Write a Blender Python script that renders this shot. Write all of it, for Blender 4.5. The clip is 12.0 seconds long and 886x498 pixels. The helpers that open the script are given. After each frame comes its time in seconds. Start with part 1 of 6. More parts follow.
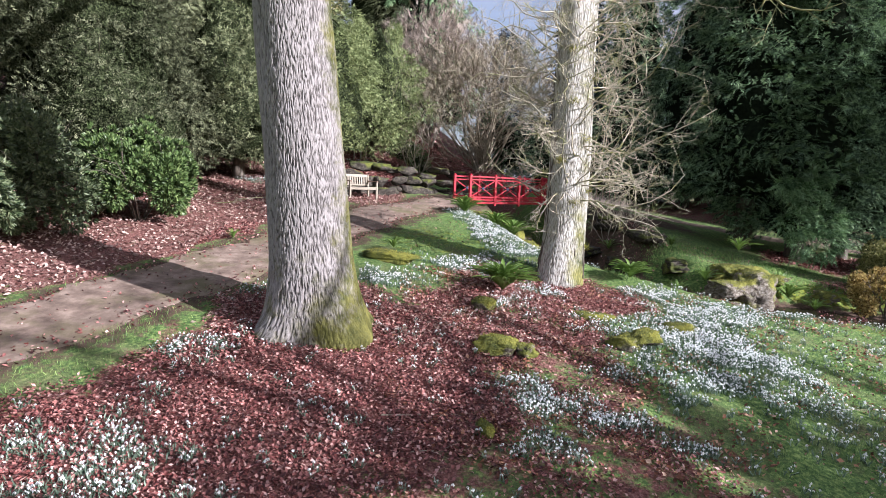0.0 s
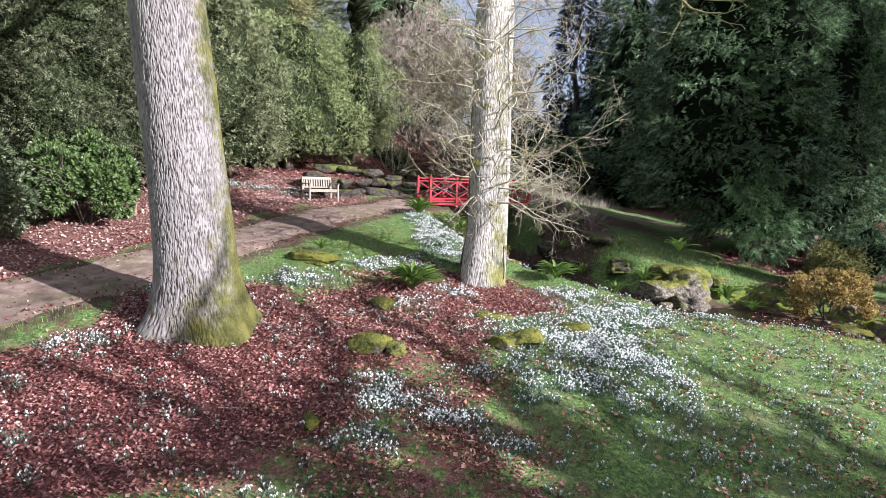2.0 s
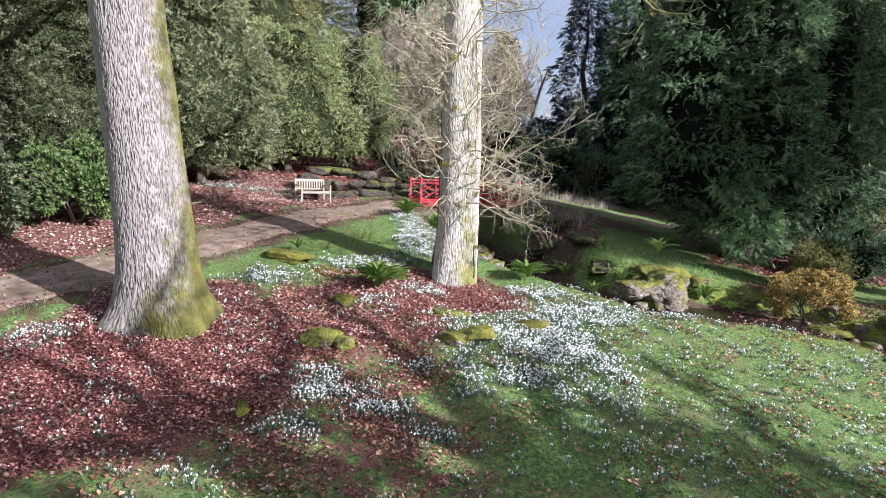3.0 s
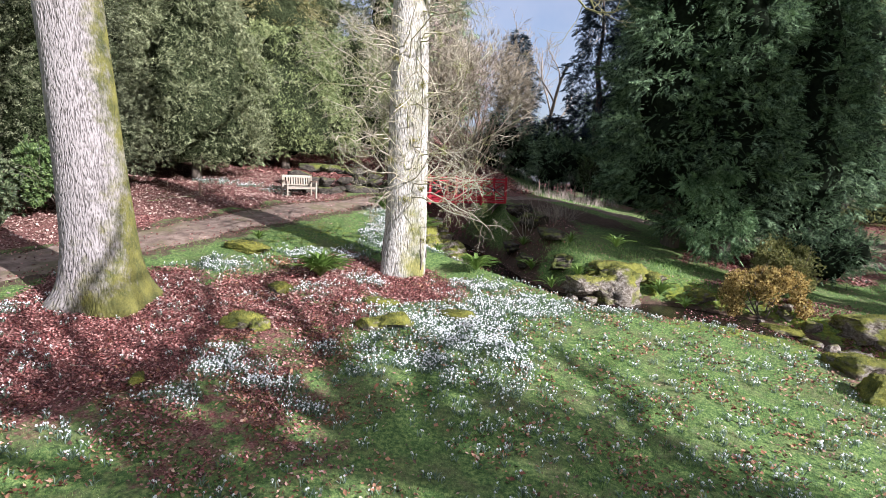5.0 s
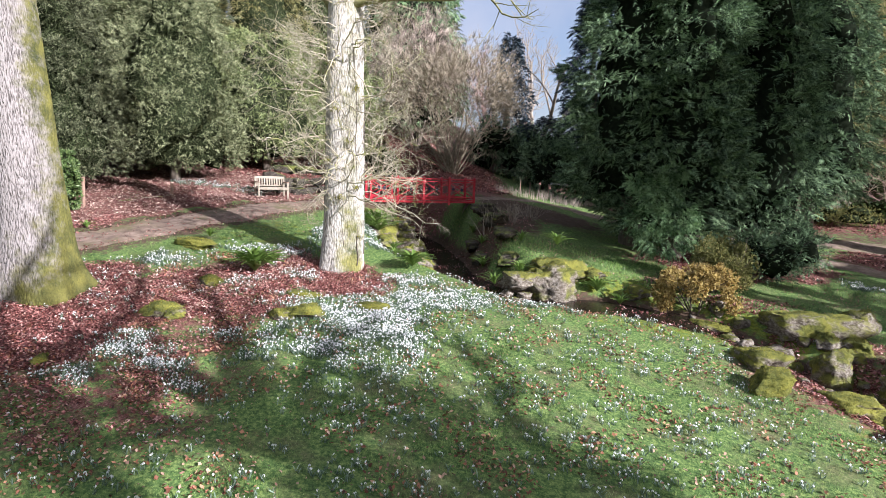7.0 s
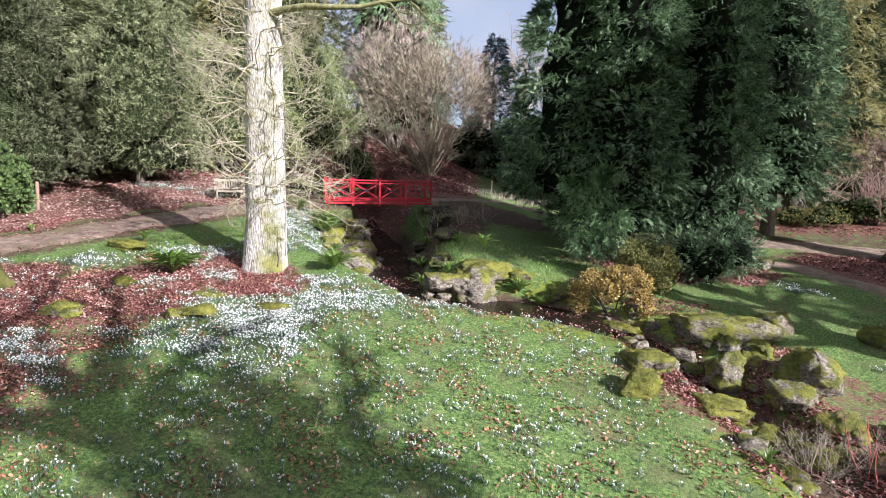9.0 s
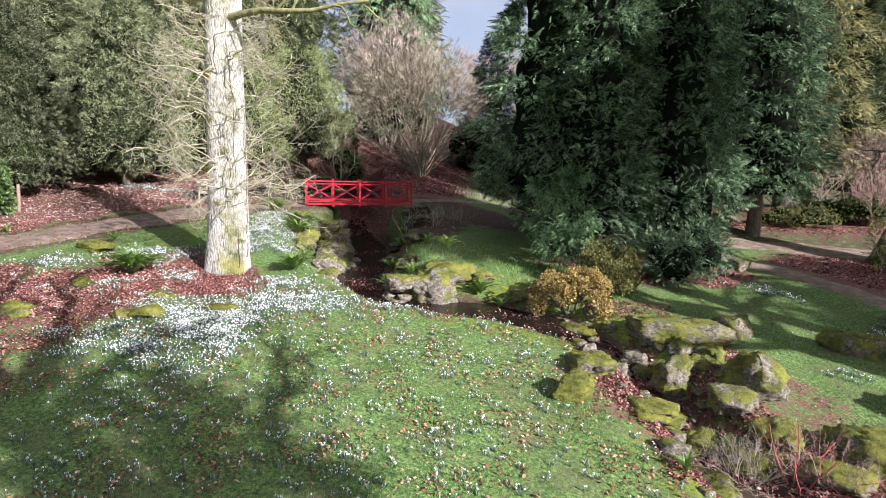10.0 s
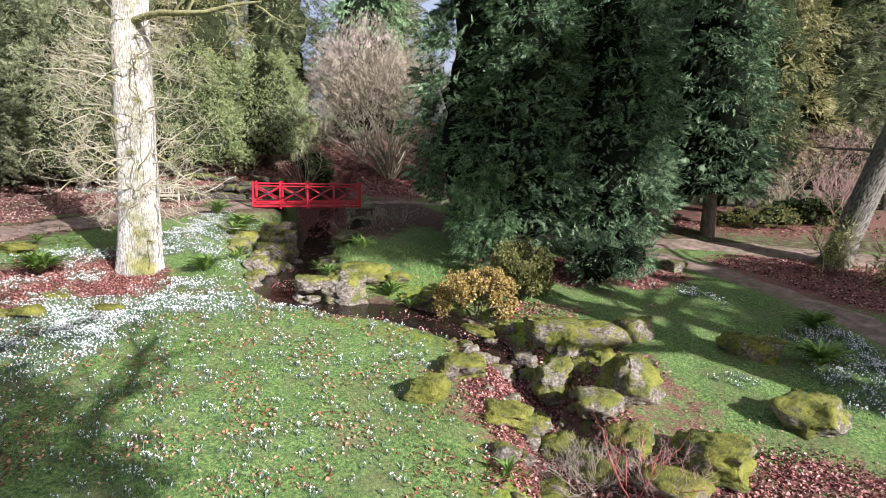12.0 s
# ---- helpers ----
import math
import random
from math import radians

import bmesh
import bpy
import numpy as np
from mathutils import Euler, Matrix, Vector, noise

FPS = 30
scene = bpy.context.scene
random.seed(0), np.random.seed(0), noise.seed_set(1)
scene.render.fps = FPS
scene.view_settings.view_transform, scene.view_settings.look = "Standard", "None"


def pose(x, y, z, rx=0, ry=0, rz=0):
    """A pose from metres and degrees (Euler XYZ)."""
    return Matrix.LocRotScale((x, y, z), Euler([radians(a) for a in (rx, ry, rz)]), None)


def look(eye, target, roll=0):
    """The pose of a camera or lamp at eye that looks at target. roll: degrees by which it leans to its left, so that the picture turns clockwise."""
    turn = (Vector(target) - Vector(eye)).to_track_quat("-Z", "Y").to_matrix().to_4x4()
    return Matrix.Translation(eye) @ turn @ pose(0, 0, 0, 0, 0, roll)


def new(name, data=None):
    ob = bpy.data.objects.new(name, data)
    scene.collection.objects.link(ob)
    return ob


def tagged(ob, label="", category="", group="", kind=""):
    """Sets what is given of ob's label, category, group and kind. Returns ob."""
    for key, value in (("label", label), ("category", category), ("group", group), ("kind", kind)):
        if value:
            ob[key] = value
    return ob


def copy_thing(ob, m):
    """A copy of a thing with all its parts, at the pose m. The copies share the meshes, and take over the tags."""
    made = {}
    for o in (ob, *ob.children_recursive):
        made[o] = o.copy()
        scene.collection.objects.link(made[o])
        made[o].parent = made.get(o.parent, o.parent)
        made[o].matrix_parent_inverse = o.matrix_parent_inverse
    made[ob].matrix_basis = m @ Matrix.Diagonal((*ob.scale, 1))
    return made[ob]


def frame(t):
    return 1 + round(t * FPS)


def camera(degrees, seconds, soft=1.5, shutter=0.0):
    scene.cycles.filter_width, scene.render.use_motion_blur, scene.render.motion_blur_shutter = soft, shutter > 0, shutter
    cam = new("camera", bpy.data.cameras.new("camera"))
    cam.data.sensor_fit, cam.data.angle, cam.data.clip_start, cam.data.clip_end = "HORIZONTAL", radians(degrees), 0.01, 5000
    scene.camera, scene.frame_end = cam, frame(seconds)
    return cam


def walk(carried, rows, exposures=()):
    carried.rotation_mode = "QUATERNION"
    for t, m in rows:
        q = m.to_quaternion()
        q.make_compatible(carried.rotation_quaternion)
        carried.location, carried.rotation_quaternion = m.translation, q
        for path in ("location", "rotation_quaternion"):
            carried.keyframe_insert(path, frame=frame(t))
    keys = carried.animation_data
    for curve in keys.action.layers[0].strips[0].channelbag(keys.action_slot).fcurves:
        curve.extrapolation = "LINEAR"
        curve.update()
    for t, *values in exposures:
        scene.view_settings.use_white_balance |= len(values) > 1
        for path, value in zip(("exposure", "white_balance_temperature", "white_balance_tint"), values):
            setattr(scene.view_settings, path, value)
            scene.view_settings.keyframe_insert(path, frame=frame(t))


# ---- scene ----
cam = camera(76.0, 12.0, 0.35)
PATH = [
    (0, (-2.538, -0.06, 2.065), (-2.469, 1.925, 1.827), 2.4),
    (0.5, (-1.959, -0.108, 2.143), (-1.91, 1.877, 1.9), 2.4),
    (1, (-1.336, -0.222, 2.191), (-1.305, 1.763, 1.946), 2.3),
    (1.5, (-0.619, -0.353, 2.242), (-0.614, 1.632, 1.997), 2.1),
    (2, (0.097, -0.491, 2.28), (0.072, 1.493, 2.035), 2.0),
    (2.5, (0.784, -0.606, 2.316), (0.721, 1.378, 2.07), 2.0),
    (3, (1.478, -0.735, 2.267), (1.368, 1.248, 2.029), 1.8),
    (5, (4.039, -1.091, 2.262), (3.784, 0.877, 2.015), 2.0),
    (5.5, (4.617, -1.214, 2.218), (4.339, 0.751, 1.975), 1.9),
    (6, (5.275, -1.309, 2.204), (4.97, 0.653, 1.964), 1.8),
    (6.5, (5.926, -1.336, 2.21), (5.603, 0.623, 1.971), 1.8),
    (7, (6.622, -1.331, 2.252), (6.28, 0.625, 2.011), 1.8),
    (9, (9.689, -1.049, 2.455), (9.266, 0.89, 2.209), 1.5),
    (9.5, (10.548, -0.892, 2.516), (10.094, 1.04, 2.267), 1.4),
    (10, (11.375, -0.679, 2.546), (10.891, 1.245, 2.298), 1.3),
    (10.5, (12.217, -0.441, 2.589), (11.711, 1.478, 2.338), 1.2),
    (11, (13.043, -0.171, 2.605), (12.518, 1.743, 2.354), 1.1),
    (11.5, (13.844, 0.106, 2.579), (13.3, 2.015, 2.333), 1.0),
    (12, (14.578, 0.366, 2.502), (14.02, 2.272, 2.265), 0.9),
]
walk(cam, [(t, look(eye, target, roll)) for t, eye, target, roll in PATH], [(0, 1.3, 5800, 20), (12, 1.3, 5980, 18)])

# ---- world, sun, exposure ----
SUN_DIR = Vector((0.885, -0.465, 0.0)).normalized()
SUN_UP = radians(25)
world = bpy.data.worlds.new("sky")
scene.world = world
world.use_nodes = True
wn, wl = world.node_tree.nodes, world.node_tree.links
sky = wn.new("ShaderNodeTexSky")
sky.sky_type = 'NISHITA'
sky.sun_disc = False
sky.sun_elevation = SUN_UP
sky.sun_rotation = math.atan2(SUN_DIR.x, SUN_DIR.y)
sky.air_density, sky.dust_density = 1.0, 3.0
sky_co = wn.new("ShaderNodeTexCoord")
cloud = wn.new("ShaderNodeTexNoise")
cloud.inputs["Scale"].default_value, cloud.inputs["Detail"].default_value, cloud.inputs["Roughness"].default_value = 2.2, 6, 0.6
wl.new(sky_co.outputs["Generated"], cloud.inputs["Vector"])
cover = wn.new("ShaderNodeMapRange")
cover.inputs[1].default_value, cover.inputs[2].default_value, cover.inputs[3].default_value, cover.inputs[4].default_value = 0.35, 0.65, 0.2, 0.85
wl.new(cloud.outputs["Fac"], cover.inputs[0])
hazy = wn.new("ShaderNodeMix")
hazy.data_type = 'RGBA'
hazy.inputs[7].default_value = (3.7, 3.8, 4.05, 1)
wl.new(cover.outputs[0], hazy.inputs[0])
wl.new(sky.outputs[0], hazy.inputs[6])
wl.new(hazy.outputs[2], wn["Background"].inputs[0])
wn["Background"].inputs[1].default_value = 0.077
sun_data = bpy.data.lights.new("sun", 'SUN')
sun_data.energy, sun_data.angle, sun_data.color = 5.0, radians(0.53), (1.0, 0.965, 0.92)
sun = new("sun", sun_data)
sun.matrix_world = look((0, 0, 30), Vector((0, 0, 30)) - (SUN_DIR * math.cos(SUN_UP) + Vector((0, 0, math.sin(SUN_UP)))))


# ---- materials ----
def material(name, stops, scale=4.0, rough=0.85, bump=0.3, bump_scale=30.0, stretch=(1, 1, 1), island=0.0, per_object=0.0,
             translucent=0.0, patch=None, patch_scale=0.8, patch_at=(0.5, 0.6), metal=0.0, spec=0.3, bump_distance=0.01):
    """A noise-driven surface: stops are (place, colour); patch is a second colour laid on in blotches."""
    m = bpy.data.materials.new(name)
    m.use_nodes = True
    n, l = m.node_tree.nodes, m.node_tree.links
    b = n["Principled BSDF"]
    co = n.new("ShaderNodeTexCoord")
    mp = n.new("ShaderNodeMapping")
    mp.inputs["Scale"].default_value = stretch
    l.new(co.outputs["Object"], mp.inputs[0])
    nz = n.new("ShaderNodeTexNoise")
    nz.inputs["Scale"].default_value, nz.inputs["Detail"].default_value, nz.inputs["Roughness"].default_value = scale, 7, 0.65
    l.new(mp.outputs[0], nz.inputs["Vector"])
    fac = nz.outputs["Fac"]
    if island or per_object:
        src = n.new("ShaderNodeNewGeometry").outputs["Random Per Island"] if island else n.new("ShaderNodeObjectInfo").outputs["Random"]
        mix = n.new("ShaderNodeMix")
        mix.inputs[0].default_value = island or per_object
        l.new(fac, mix.inputs[2])
        l.new(src, mix.inputs[3])
        fac = mix.outputs[0]
    ramp = n.new("ShaderNodeValToRGB")
    e = ramp.color_ramp.elements
    for i, (p, c) in enumerate(stops):
        s = e[i] if i < 2 else e.new(p)
        s.position, s.color = p, (*c, 1)
    l.new(fac, ramp.inputs[0])
    col = ramp.outputs[0]
    if patch:
        pn = n.new("ShaderNodeTexNoise")
        pn.inputs["Scale"].default_value, pn.inputs["Detail"].default_value, pn.inputs["Roughness"].default_value = patch_scale, 6, 0.7
        l.new(co.outputs["Object"], pn.inputs["Vector"])
        mr = n.new("ShaderNodeMapRange")
        mr.inputs[1].default_value, mr.inputs[2].default_value = patch_at
        l.new(pn.outputs["Fac"], mr.inputs[0])
        pm = n.new("ShaderNodeMix")
        pm.data_type = 'RGBA'
        l.new(mr.outputs[0], pm.inputs[0])
        l.new(col, pm.inputs[6])
        pm.inputs[7].default_value = (*patch, 1)
        col = pm.outputs[2]
    l.new(col, b.inputs["Base Color"])
    b.inputs["Roughness"].default_value = rough
    b.inputs["Metallic"].default_value = metal
    b.inputs["Specular IOR Level"].default_value = spec
    if bump:
        bn = n.new("ShaderNodeTexNoise")
        bn.inputs["Scale"].default_value, bn.inputs["Detail"].default_value = bump_scale, 5
        l.new(mp.outputs[0], bn.inputs["Vector"])
        bp = n.new("ShaderNodeBump")
        bp.inputs["Strength"].default_value, bp.inputs["Distance"].default_value = bump, bump_distance
        l.new(bn.outputs["Fac"], bp.inputs["Height"])
        l.new(bp.outputs[0], b.inputs["Normal"])
    if translucent:
        tr = n.new("ShaderNodeBsdfTranslucent")
        l.new(col, tr.inputs[0])
        ms = n.new("ShaderNodeMixShader")
        ms.inputs[0].default_value = translucent
        l.new(b.outputs[0], ms.inputs[1])
        l.new(tr.outputs[0], ms.inputs[2])
        l.new(ms.outputs[0], n["Material Output"].inputs[0])
    return m


def ground_material():
    """Grass, leaf mould, bare soil and moss, mixed by the weights that the ground's points carry."""
    m = bpy.data.materials.new("ground")
    m.use_nodes = True
    n, l = m.node_tree.nodes, m.node_tree.links
    b = n["Principled BSDF"]
    co = n.new("ShaderNodeTexCoord")

    def noise_ramp(scale, stops, detail=8):
        nz = n.new("ShaderNodeTexNoise")
        nz.inputs["Scale"].default_value, nz.inputs["Detail"].default_value, nz.inputs["Roughness"].default_value = scale, detail, 0.7
        l.new(co.outputs["Object"], nz.inputs["Vector"])
        r = n.new("ShaderNodeValToRGB")
        for i, (p, c) in enumerate(stops):
            s = r.color_ramp.elements[i] if i < 2 else r.color_ramp.elements.new(p)
            s.position, s.color = p, (*c, 1)
        l.new(nz.outputs["Fac"], r.inputs[0])
        return r.outputs[0], nz.outputs["Fac"]

    grass, g_fac = noise_ramp(15, [(0.3, (0.022, 0.04, 0.014)), (0.48, (0.078, 0.14, 0.040)), (0.64, (0.23, 0.30, 0.09))])
    leaf, _ = noise_ramp(26, [(0.32, (0.04, 0.016, 0.014)), (0.5, (0.16, 0.07, 0.056)), (0.7, (0.36, 0.21, 0.175))])
    soil, _ = noise_ramp(7, [(0.3, (0.035, 0.025, 0.018)), (0.55, (0.09, 0.06, 0.04)), (0.75, (0.15, 0.11, 0.08))])
    moss, _ = noise_ramp(12, [(0.3, (0.05, 0.07, 0.012)), (0.5, (0.16, 0.19, 0.025)), (0.72, (0.30, 0.30, 0.05))])
    edge, _ = noise_ramp(3.5, [(0.25, (0, 0, 0)), (0.75, (1, 1, 1))])
    broad, _ = noise_ramp(0.9, [(0.48, (0, 0, 0)), (0.72, (1, 1, 1))], 5)
    dull, _ = noise_ramp(19, [(0.3, (0.045, 0.038, 0.02)), (0.5, (0.12, 0.115, 0.055)), (0.68, (0.24, 0.22, 0.12))])
    turf = n.new("ShaderNodeMix")
    turf.data_type = 'RGBA'
    l.new(broad, turf.inputs[0])
    l.new(grass, turf.inputs[6])
    l.new(dull, turf.inputs[7])
    col = turf.outputs[2]
    for key, other in (("moss", moss), ("soil", soil), ("leaf", leaf)):
        at = n.new("ShaderNodeAttribute")
        at.attribute_name = key
        add = n.new("ShaderNodeMath")
        add.operation = 'ADD'
        l.new(at.outputs["Fac"], add.inputs[0])
        l.new(edge, add.inputs[1])
        mr = n.new("ShaderNodeMapRange")
        mr.inputs[1].default_value, mr.inputs[2].default_value = 0.85, 1.15
        l.new(add.outputs[0], mr.inputs[0])
        mx = n.new("ShaderNodeMix")
        mx.data_type = 'RGBA'
        l.new(mr.outputs[0], mx.inputs[0])
        l.new(col, mx.inputs[6])
        l.new(other, mx.inputs[7])
        col = mx.outputs[2]
    l.new(col, b.inputs["Base Color"])
    b.inputs["Roughness"].default_value = 0.95
    b.inputs["Specular IOR Level"].default_value = 0.15
    bn = n.new("ShaderNodeTexNoise")
    bn.inputs["Scale"].default_value, bn.inputs["Detail"].default_value = 45, 6
    l.new(co.outputs["Object"], bn.inputs["Vector"])
    bp = n.new("ShaderNodeBump")
    bp.inputs["Strength"].default_value, bp.inputs["Distance"].default_value = 0.8, 0.03
    l.new(bn.outputs["Fac"], bp.inputs["Height"])
    l.new(bp.outputs[0], b.inputs["Normal"])
    return m


def bark_material(name, dark, mid, light, moss, moss_amount, grain=16, rise=0.22, ridges=0.6, moss_scale=3.0, depth=0.025):
    """Furrowed bark with green moss that gathers by the points' moss weight."""
    m = bpy.data.materials.new(name)
    m.use_nodes = True
    n, l = m.node_tree.nodes, m.node_tree.links
    b = n["Principled BSDF"]
    co = n.new("ShaderNodeTexCoord")
    mp = n.new("ShaderNodeMapping")
    mp.inputs["Scale"].default_value = (1, 1, rise)
    l.new(co.outputs["Object"], mp.inputs[0])
    nz = n.new("ShaderNodeTexNoise")
    nz.inputs["Scale"].default_value, nz.inputs["Detail"].default_value, nz.inputs["Roughness"].default_value = grain, 9, 0.7
    l.new(mp.outputs[0], nz.inputs["Vector"])
    at = n.new("ShaderNodeAttribute")
    at.attribute_name = "ridge"
    mixf = n.new("ShaderNodeMix")
    mixf.inputs[0].default_value = ridges
    l.new(nz.outputs["Fac"], mixf.inputs[2])
    l.new(at.outputs["Fac"], mixf.inputs[3])
    ramp = n.new("ShaderNodeValToRGB")
    e = ramp.color_ramp.elements
    e[0].position, e[0].color = 0.2, (*dark, 1)
    e[1].position, e[1].color = 0.75, (*light, 1)
    s = e.new(0.45)
    s.color = (*mid, 1)
    l.new(mixf.outputs[0], ramp.inputs[0])
    mn = n.new("ShaderNodeTexNoise")
    mn.inputs["Scale"].default_value, mn.inputs["Detail"].default_value, mn.inputs["Roughness"].default_value = moss_scale, 8, 0.75
    l.new(co.outputs["Object"], mn.inputs["Vector"])
    ma = n.new("ShaderNodeAttribute")
    ma.attribute_name = "moss"
    add = n.new("ShaderNodeMath")
    add.operation = 'ADD'
    l.new(mn.outputs["Fac"], add.inputs[0])
    l.new(ma.outputs["Fac"], add.inputs[1])
    mr = n.new("ShaderNodeMapRange")
    mr.inputs[1].default_value, mr.inputs[2].default_value = 0.95 - moss_amount, 1.25 - moss_amount
    l.new(add.outputs[0], mr.inputs[0])
    mx = n.new("ShaderNodeMix")
    mx.data_type = 'RGBA'
    l.new(mr.outputs[0], mx.inputs[0])
    l.new(ramp.outputs[0], mx.inputs[6])
    mg = n.new("ShaderNodeValToRGB")
    mg.color_ramp.elements[0].position, mg.color_ramp.elements[0].color = 0.36, (moss[0] * 0.2, moss[1] * 0.27, moss[2] * 0.4, 1)
    mg.color_ramp.elements[1].position, mg.color_ramp.elements[1].color = 0.62, (*moss, 1)
    broad = n.new("ShaderNodeTexNoise")
    broad.inputs["Scale"].default_value, broad.inputs["Detail"].default_value = 2.6, 6
    l.new(co.outputs["Object"], broad.inputs["Vector"])
    both = n.new("ShaderNodeMix")
    both.inputs[0].default_value = 0.6
    l.new(nz.outputs["Fac"], both.inputs[2])
    l.new(broad.outputs["Fac"], both.inputs[3])
    l.new(both.outputs[0], mg.inputs[0])
    l.new(mg.outputs[0], mx.inputs[7])
    l.new(mx.outputs[2], b.inputs["Base Color"])
    b.inputs["Roughness"].default_value = 0.9
    b.inputs["Specular IOR Level"].default_value = 0.2
    bp = n.new("ShaderNodeBump")
    bp.inputs["Strength"].default_value, bp.inputs["Distance"].default_value = 0.9, depth
    l.new(mixf.outputs[0], bp.inputs["Height"])
    l.new(bp.outputs[0], b.inputs["Normal"])
    return m


GROUND = ground_material()
PATH_MAT = material("path_gravel", [(0.3, (0.085, 0.058, 0.042)), (0.5, (0.18, 0.13, 0.098)), (0.7, (0.31, 0.235, 0.18))], scale=3, bump=0.5, bump_scale=90,
                    patch=(0.12, 0.105, 0.05), patch_scale=0.9, patch_at=(0.48, 0.66), rough=0.95)
WATER = material("stream_water", [(0.3, (0.006, 0.005, 0.004)), (0.7, (0.020, 0.013, 0.010))], scale=2, bump=0.2, bump_scale=9, rough=0.25, spec=0.15)
OAK_BARK = bark_material("oak_bark", (0.022, 0.018, 0.016), (0.155, 0.138, 0.128), (0.275, 0.25, 0.236), (0.15, 0.14, 0.036), 0.31, 44, 0.4, 0.52, 3.2)
PALE_BARK = bark_material("pale_bark", (0.06, 0.05, 0.038), (0.29, 0.268, 0.225), (0.45, 0.43, 0.385), (0.20, 0.19, 0.06), 0.22, 26, 0.6, 0.5, 2.0)
MOSSY_LIMB = material("mossy_limb_bark", [(0.3, (0.09, 0.08, 0.045)), (0.55, (0.24, 0.23, 0.10)), (0.75, (0.38, 0.36, 0.24))], scale=7, bump=0.5)
DARK_BARK = material("dark_bark", [(0.3, (0.05, 0.04, 0.03)), (0.7, (0.17, 0.14, 0.11))], scale=12, stretch=(1, 1, 0.25), bump=0.6)
TWIG_PALE = material("pale_twig", [(0.3, (0.26, 0.225, 0.155)), (0.7, (0.52, 0.47, 0.36))], scale=6, bump=0.2, patch=(0.22, 0.23, 0.08), patch_scale=2.5)
TWIG_GREY = material("grey_twig", [(0.3, (0.20, 0.165, 0.125)), (0.7, (0.42, 0.36, 0.28))], scale=5, bump=0.2)
TWIG_DOME = material("dome_twig", [(0.3, (0.27, 0.21, 0.17)), (0.7, (0.50, 0.415, 0.35))], scale=5, bump=0.2)
TWIG_PINK = material("pink_twig", [(0.3, (0.24, 0.145, 0.125)), (0.7, (0.44, 0.30, 0.26))], scale=5, bump=0.2)
TWIG_OLIVE = material("olive_grey_twig", [(0.3, (0.15, 0.12, 0.08)), (0.7, (0.35, 0.30, 0.21))], scale=5, bump=0.2)
TWIG_RED = material("red_twig", [(0.3, (0.24, 0.06, 0.05)), (0.7, (0.42, 0.15, 0.12))], scale=5, bump=0.2)
RED_PAINT = material("red_paint", [(0.3, (0.24, 0.005, 0.014)), (0.6, (0.40, 0.009, 0.022)), (0.8, (0.50, 0.025, 0.036))], scale=6, rough=0.42, bump=0.1, bump_scale=60, spec=0.45)
OLD_WOOD = material("weathered_wood", [(0.3, (0.20, 0.17, 0.125)), (0.7, (0.40, 0.355, 0.28))], scale=14, stretch=(0.3, 3, 3), bump=0.3, bump_scale=50, per_object=0.25)
STAKE_WOOD = material("stake_wood", [(0.3, (0.18, 0.11, 0.08)), (0.7, (0.34, 0.23, 0.17))], scale=10, bump=0.3)
STONE = bark_material("mossy_stone", (0.022, 0.018, 0.014), (0.125, 0.102, 0.075), (0.46, 0.425, 0.36), (0.225, 0.222, 0.042), 0.29, 11, 1.3, 0.0, 5.5, 0.10)
# stone colour lowered to stand for shade on the far bank and rockery
SHADED_STONE = bark_material("shade_darkened_stone", (0.009, 0.008, 0.007), (0.04, 0.034, 0.027), (0.15, 0.13, 0.10), (0.11, 0.12, 0.024), 0.24, 10, 1.6, 0.0, 4.0, 0.06)
# near-black core colour: stands for the shade behind the sprays
SHADE_CORE = material("crown_shade_core", [(0.3, (0.004, 0.006, 0.004)), (0.7, (0.016, 0.021, 0.012))], scale=6, bump=0.8, bump_scale=12, rough=1.0, spec=0.0)
CEDAR = material("cedar_foliage", [(0.3, (0.012, 0.020, 0.014)), (0.46, (0.058, 0.095, 0.053)), (0.61, (0.26, 0.37, 0.20))], scale=2.4, island=0.22, translucent=0.2, bump=0, rough=0.9, spec=0.08)
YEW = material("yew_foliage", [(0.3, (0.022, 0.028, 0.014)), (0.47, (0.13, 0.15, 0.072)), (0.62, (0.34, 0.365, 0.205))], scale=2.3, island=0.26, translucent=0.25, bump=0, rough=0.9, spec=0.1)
# yew foliage with its colours lowered to stand for shade
SHADED_YEW = material("shaded_yew_foliage", [(0.3, (0.012, 0.014, 0.008)), (0.48, (0.07, 0.08, 0.042)), (0.66, (0.235, 0.25, 0.145))], scale=2.0, island=0.26, translucent=0.2, bump=0, rough=0.9, spec=0.1)
# yew core: mottled dark green put in for shade between sprays
YEW_SHADE_CORE = material("yew_shade_core", [(0.4, (0.006, 0.008, 0.004)), (0.5, (0.022, 0.028, 0.013)), (0.62, (0.07, 0.085, 0.04))], scale=16, bump=1.0, bump_scale=22, bump_distance=0.06, rough=1.0, spec=0.0)
GOLD_YEW = material("golden_evergreen_foliage", [(0.28, (0.035, 0.038, 0.014)), (0.46, (0.20, 0.195, 0.07)), (0.62, (0.50, 0.45, 0.21))], scale=1.8, island=0.28, translucent=0.28, bump=0, rough=0.6)
# cedar green brightened in the colour so that sprays read as sunlit
LIT_CEDAR = material("lit_cedar_foliage", [(0.28, (0.03, 0.055, 0.028)), (0.46, (0.13, 0.225, 0.105)), (0.61, (0.38, 0.54, 0.28))], scale=2.4, island=0.25, translucent=0.25, bump=0, rough=0.8, spec=0.1)
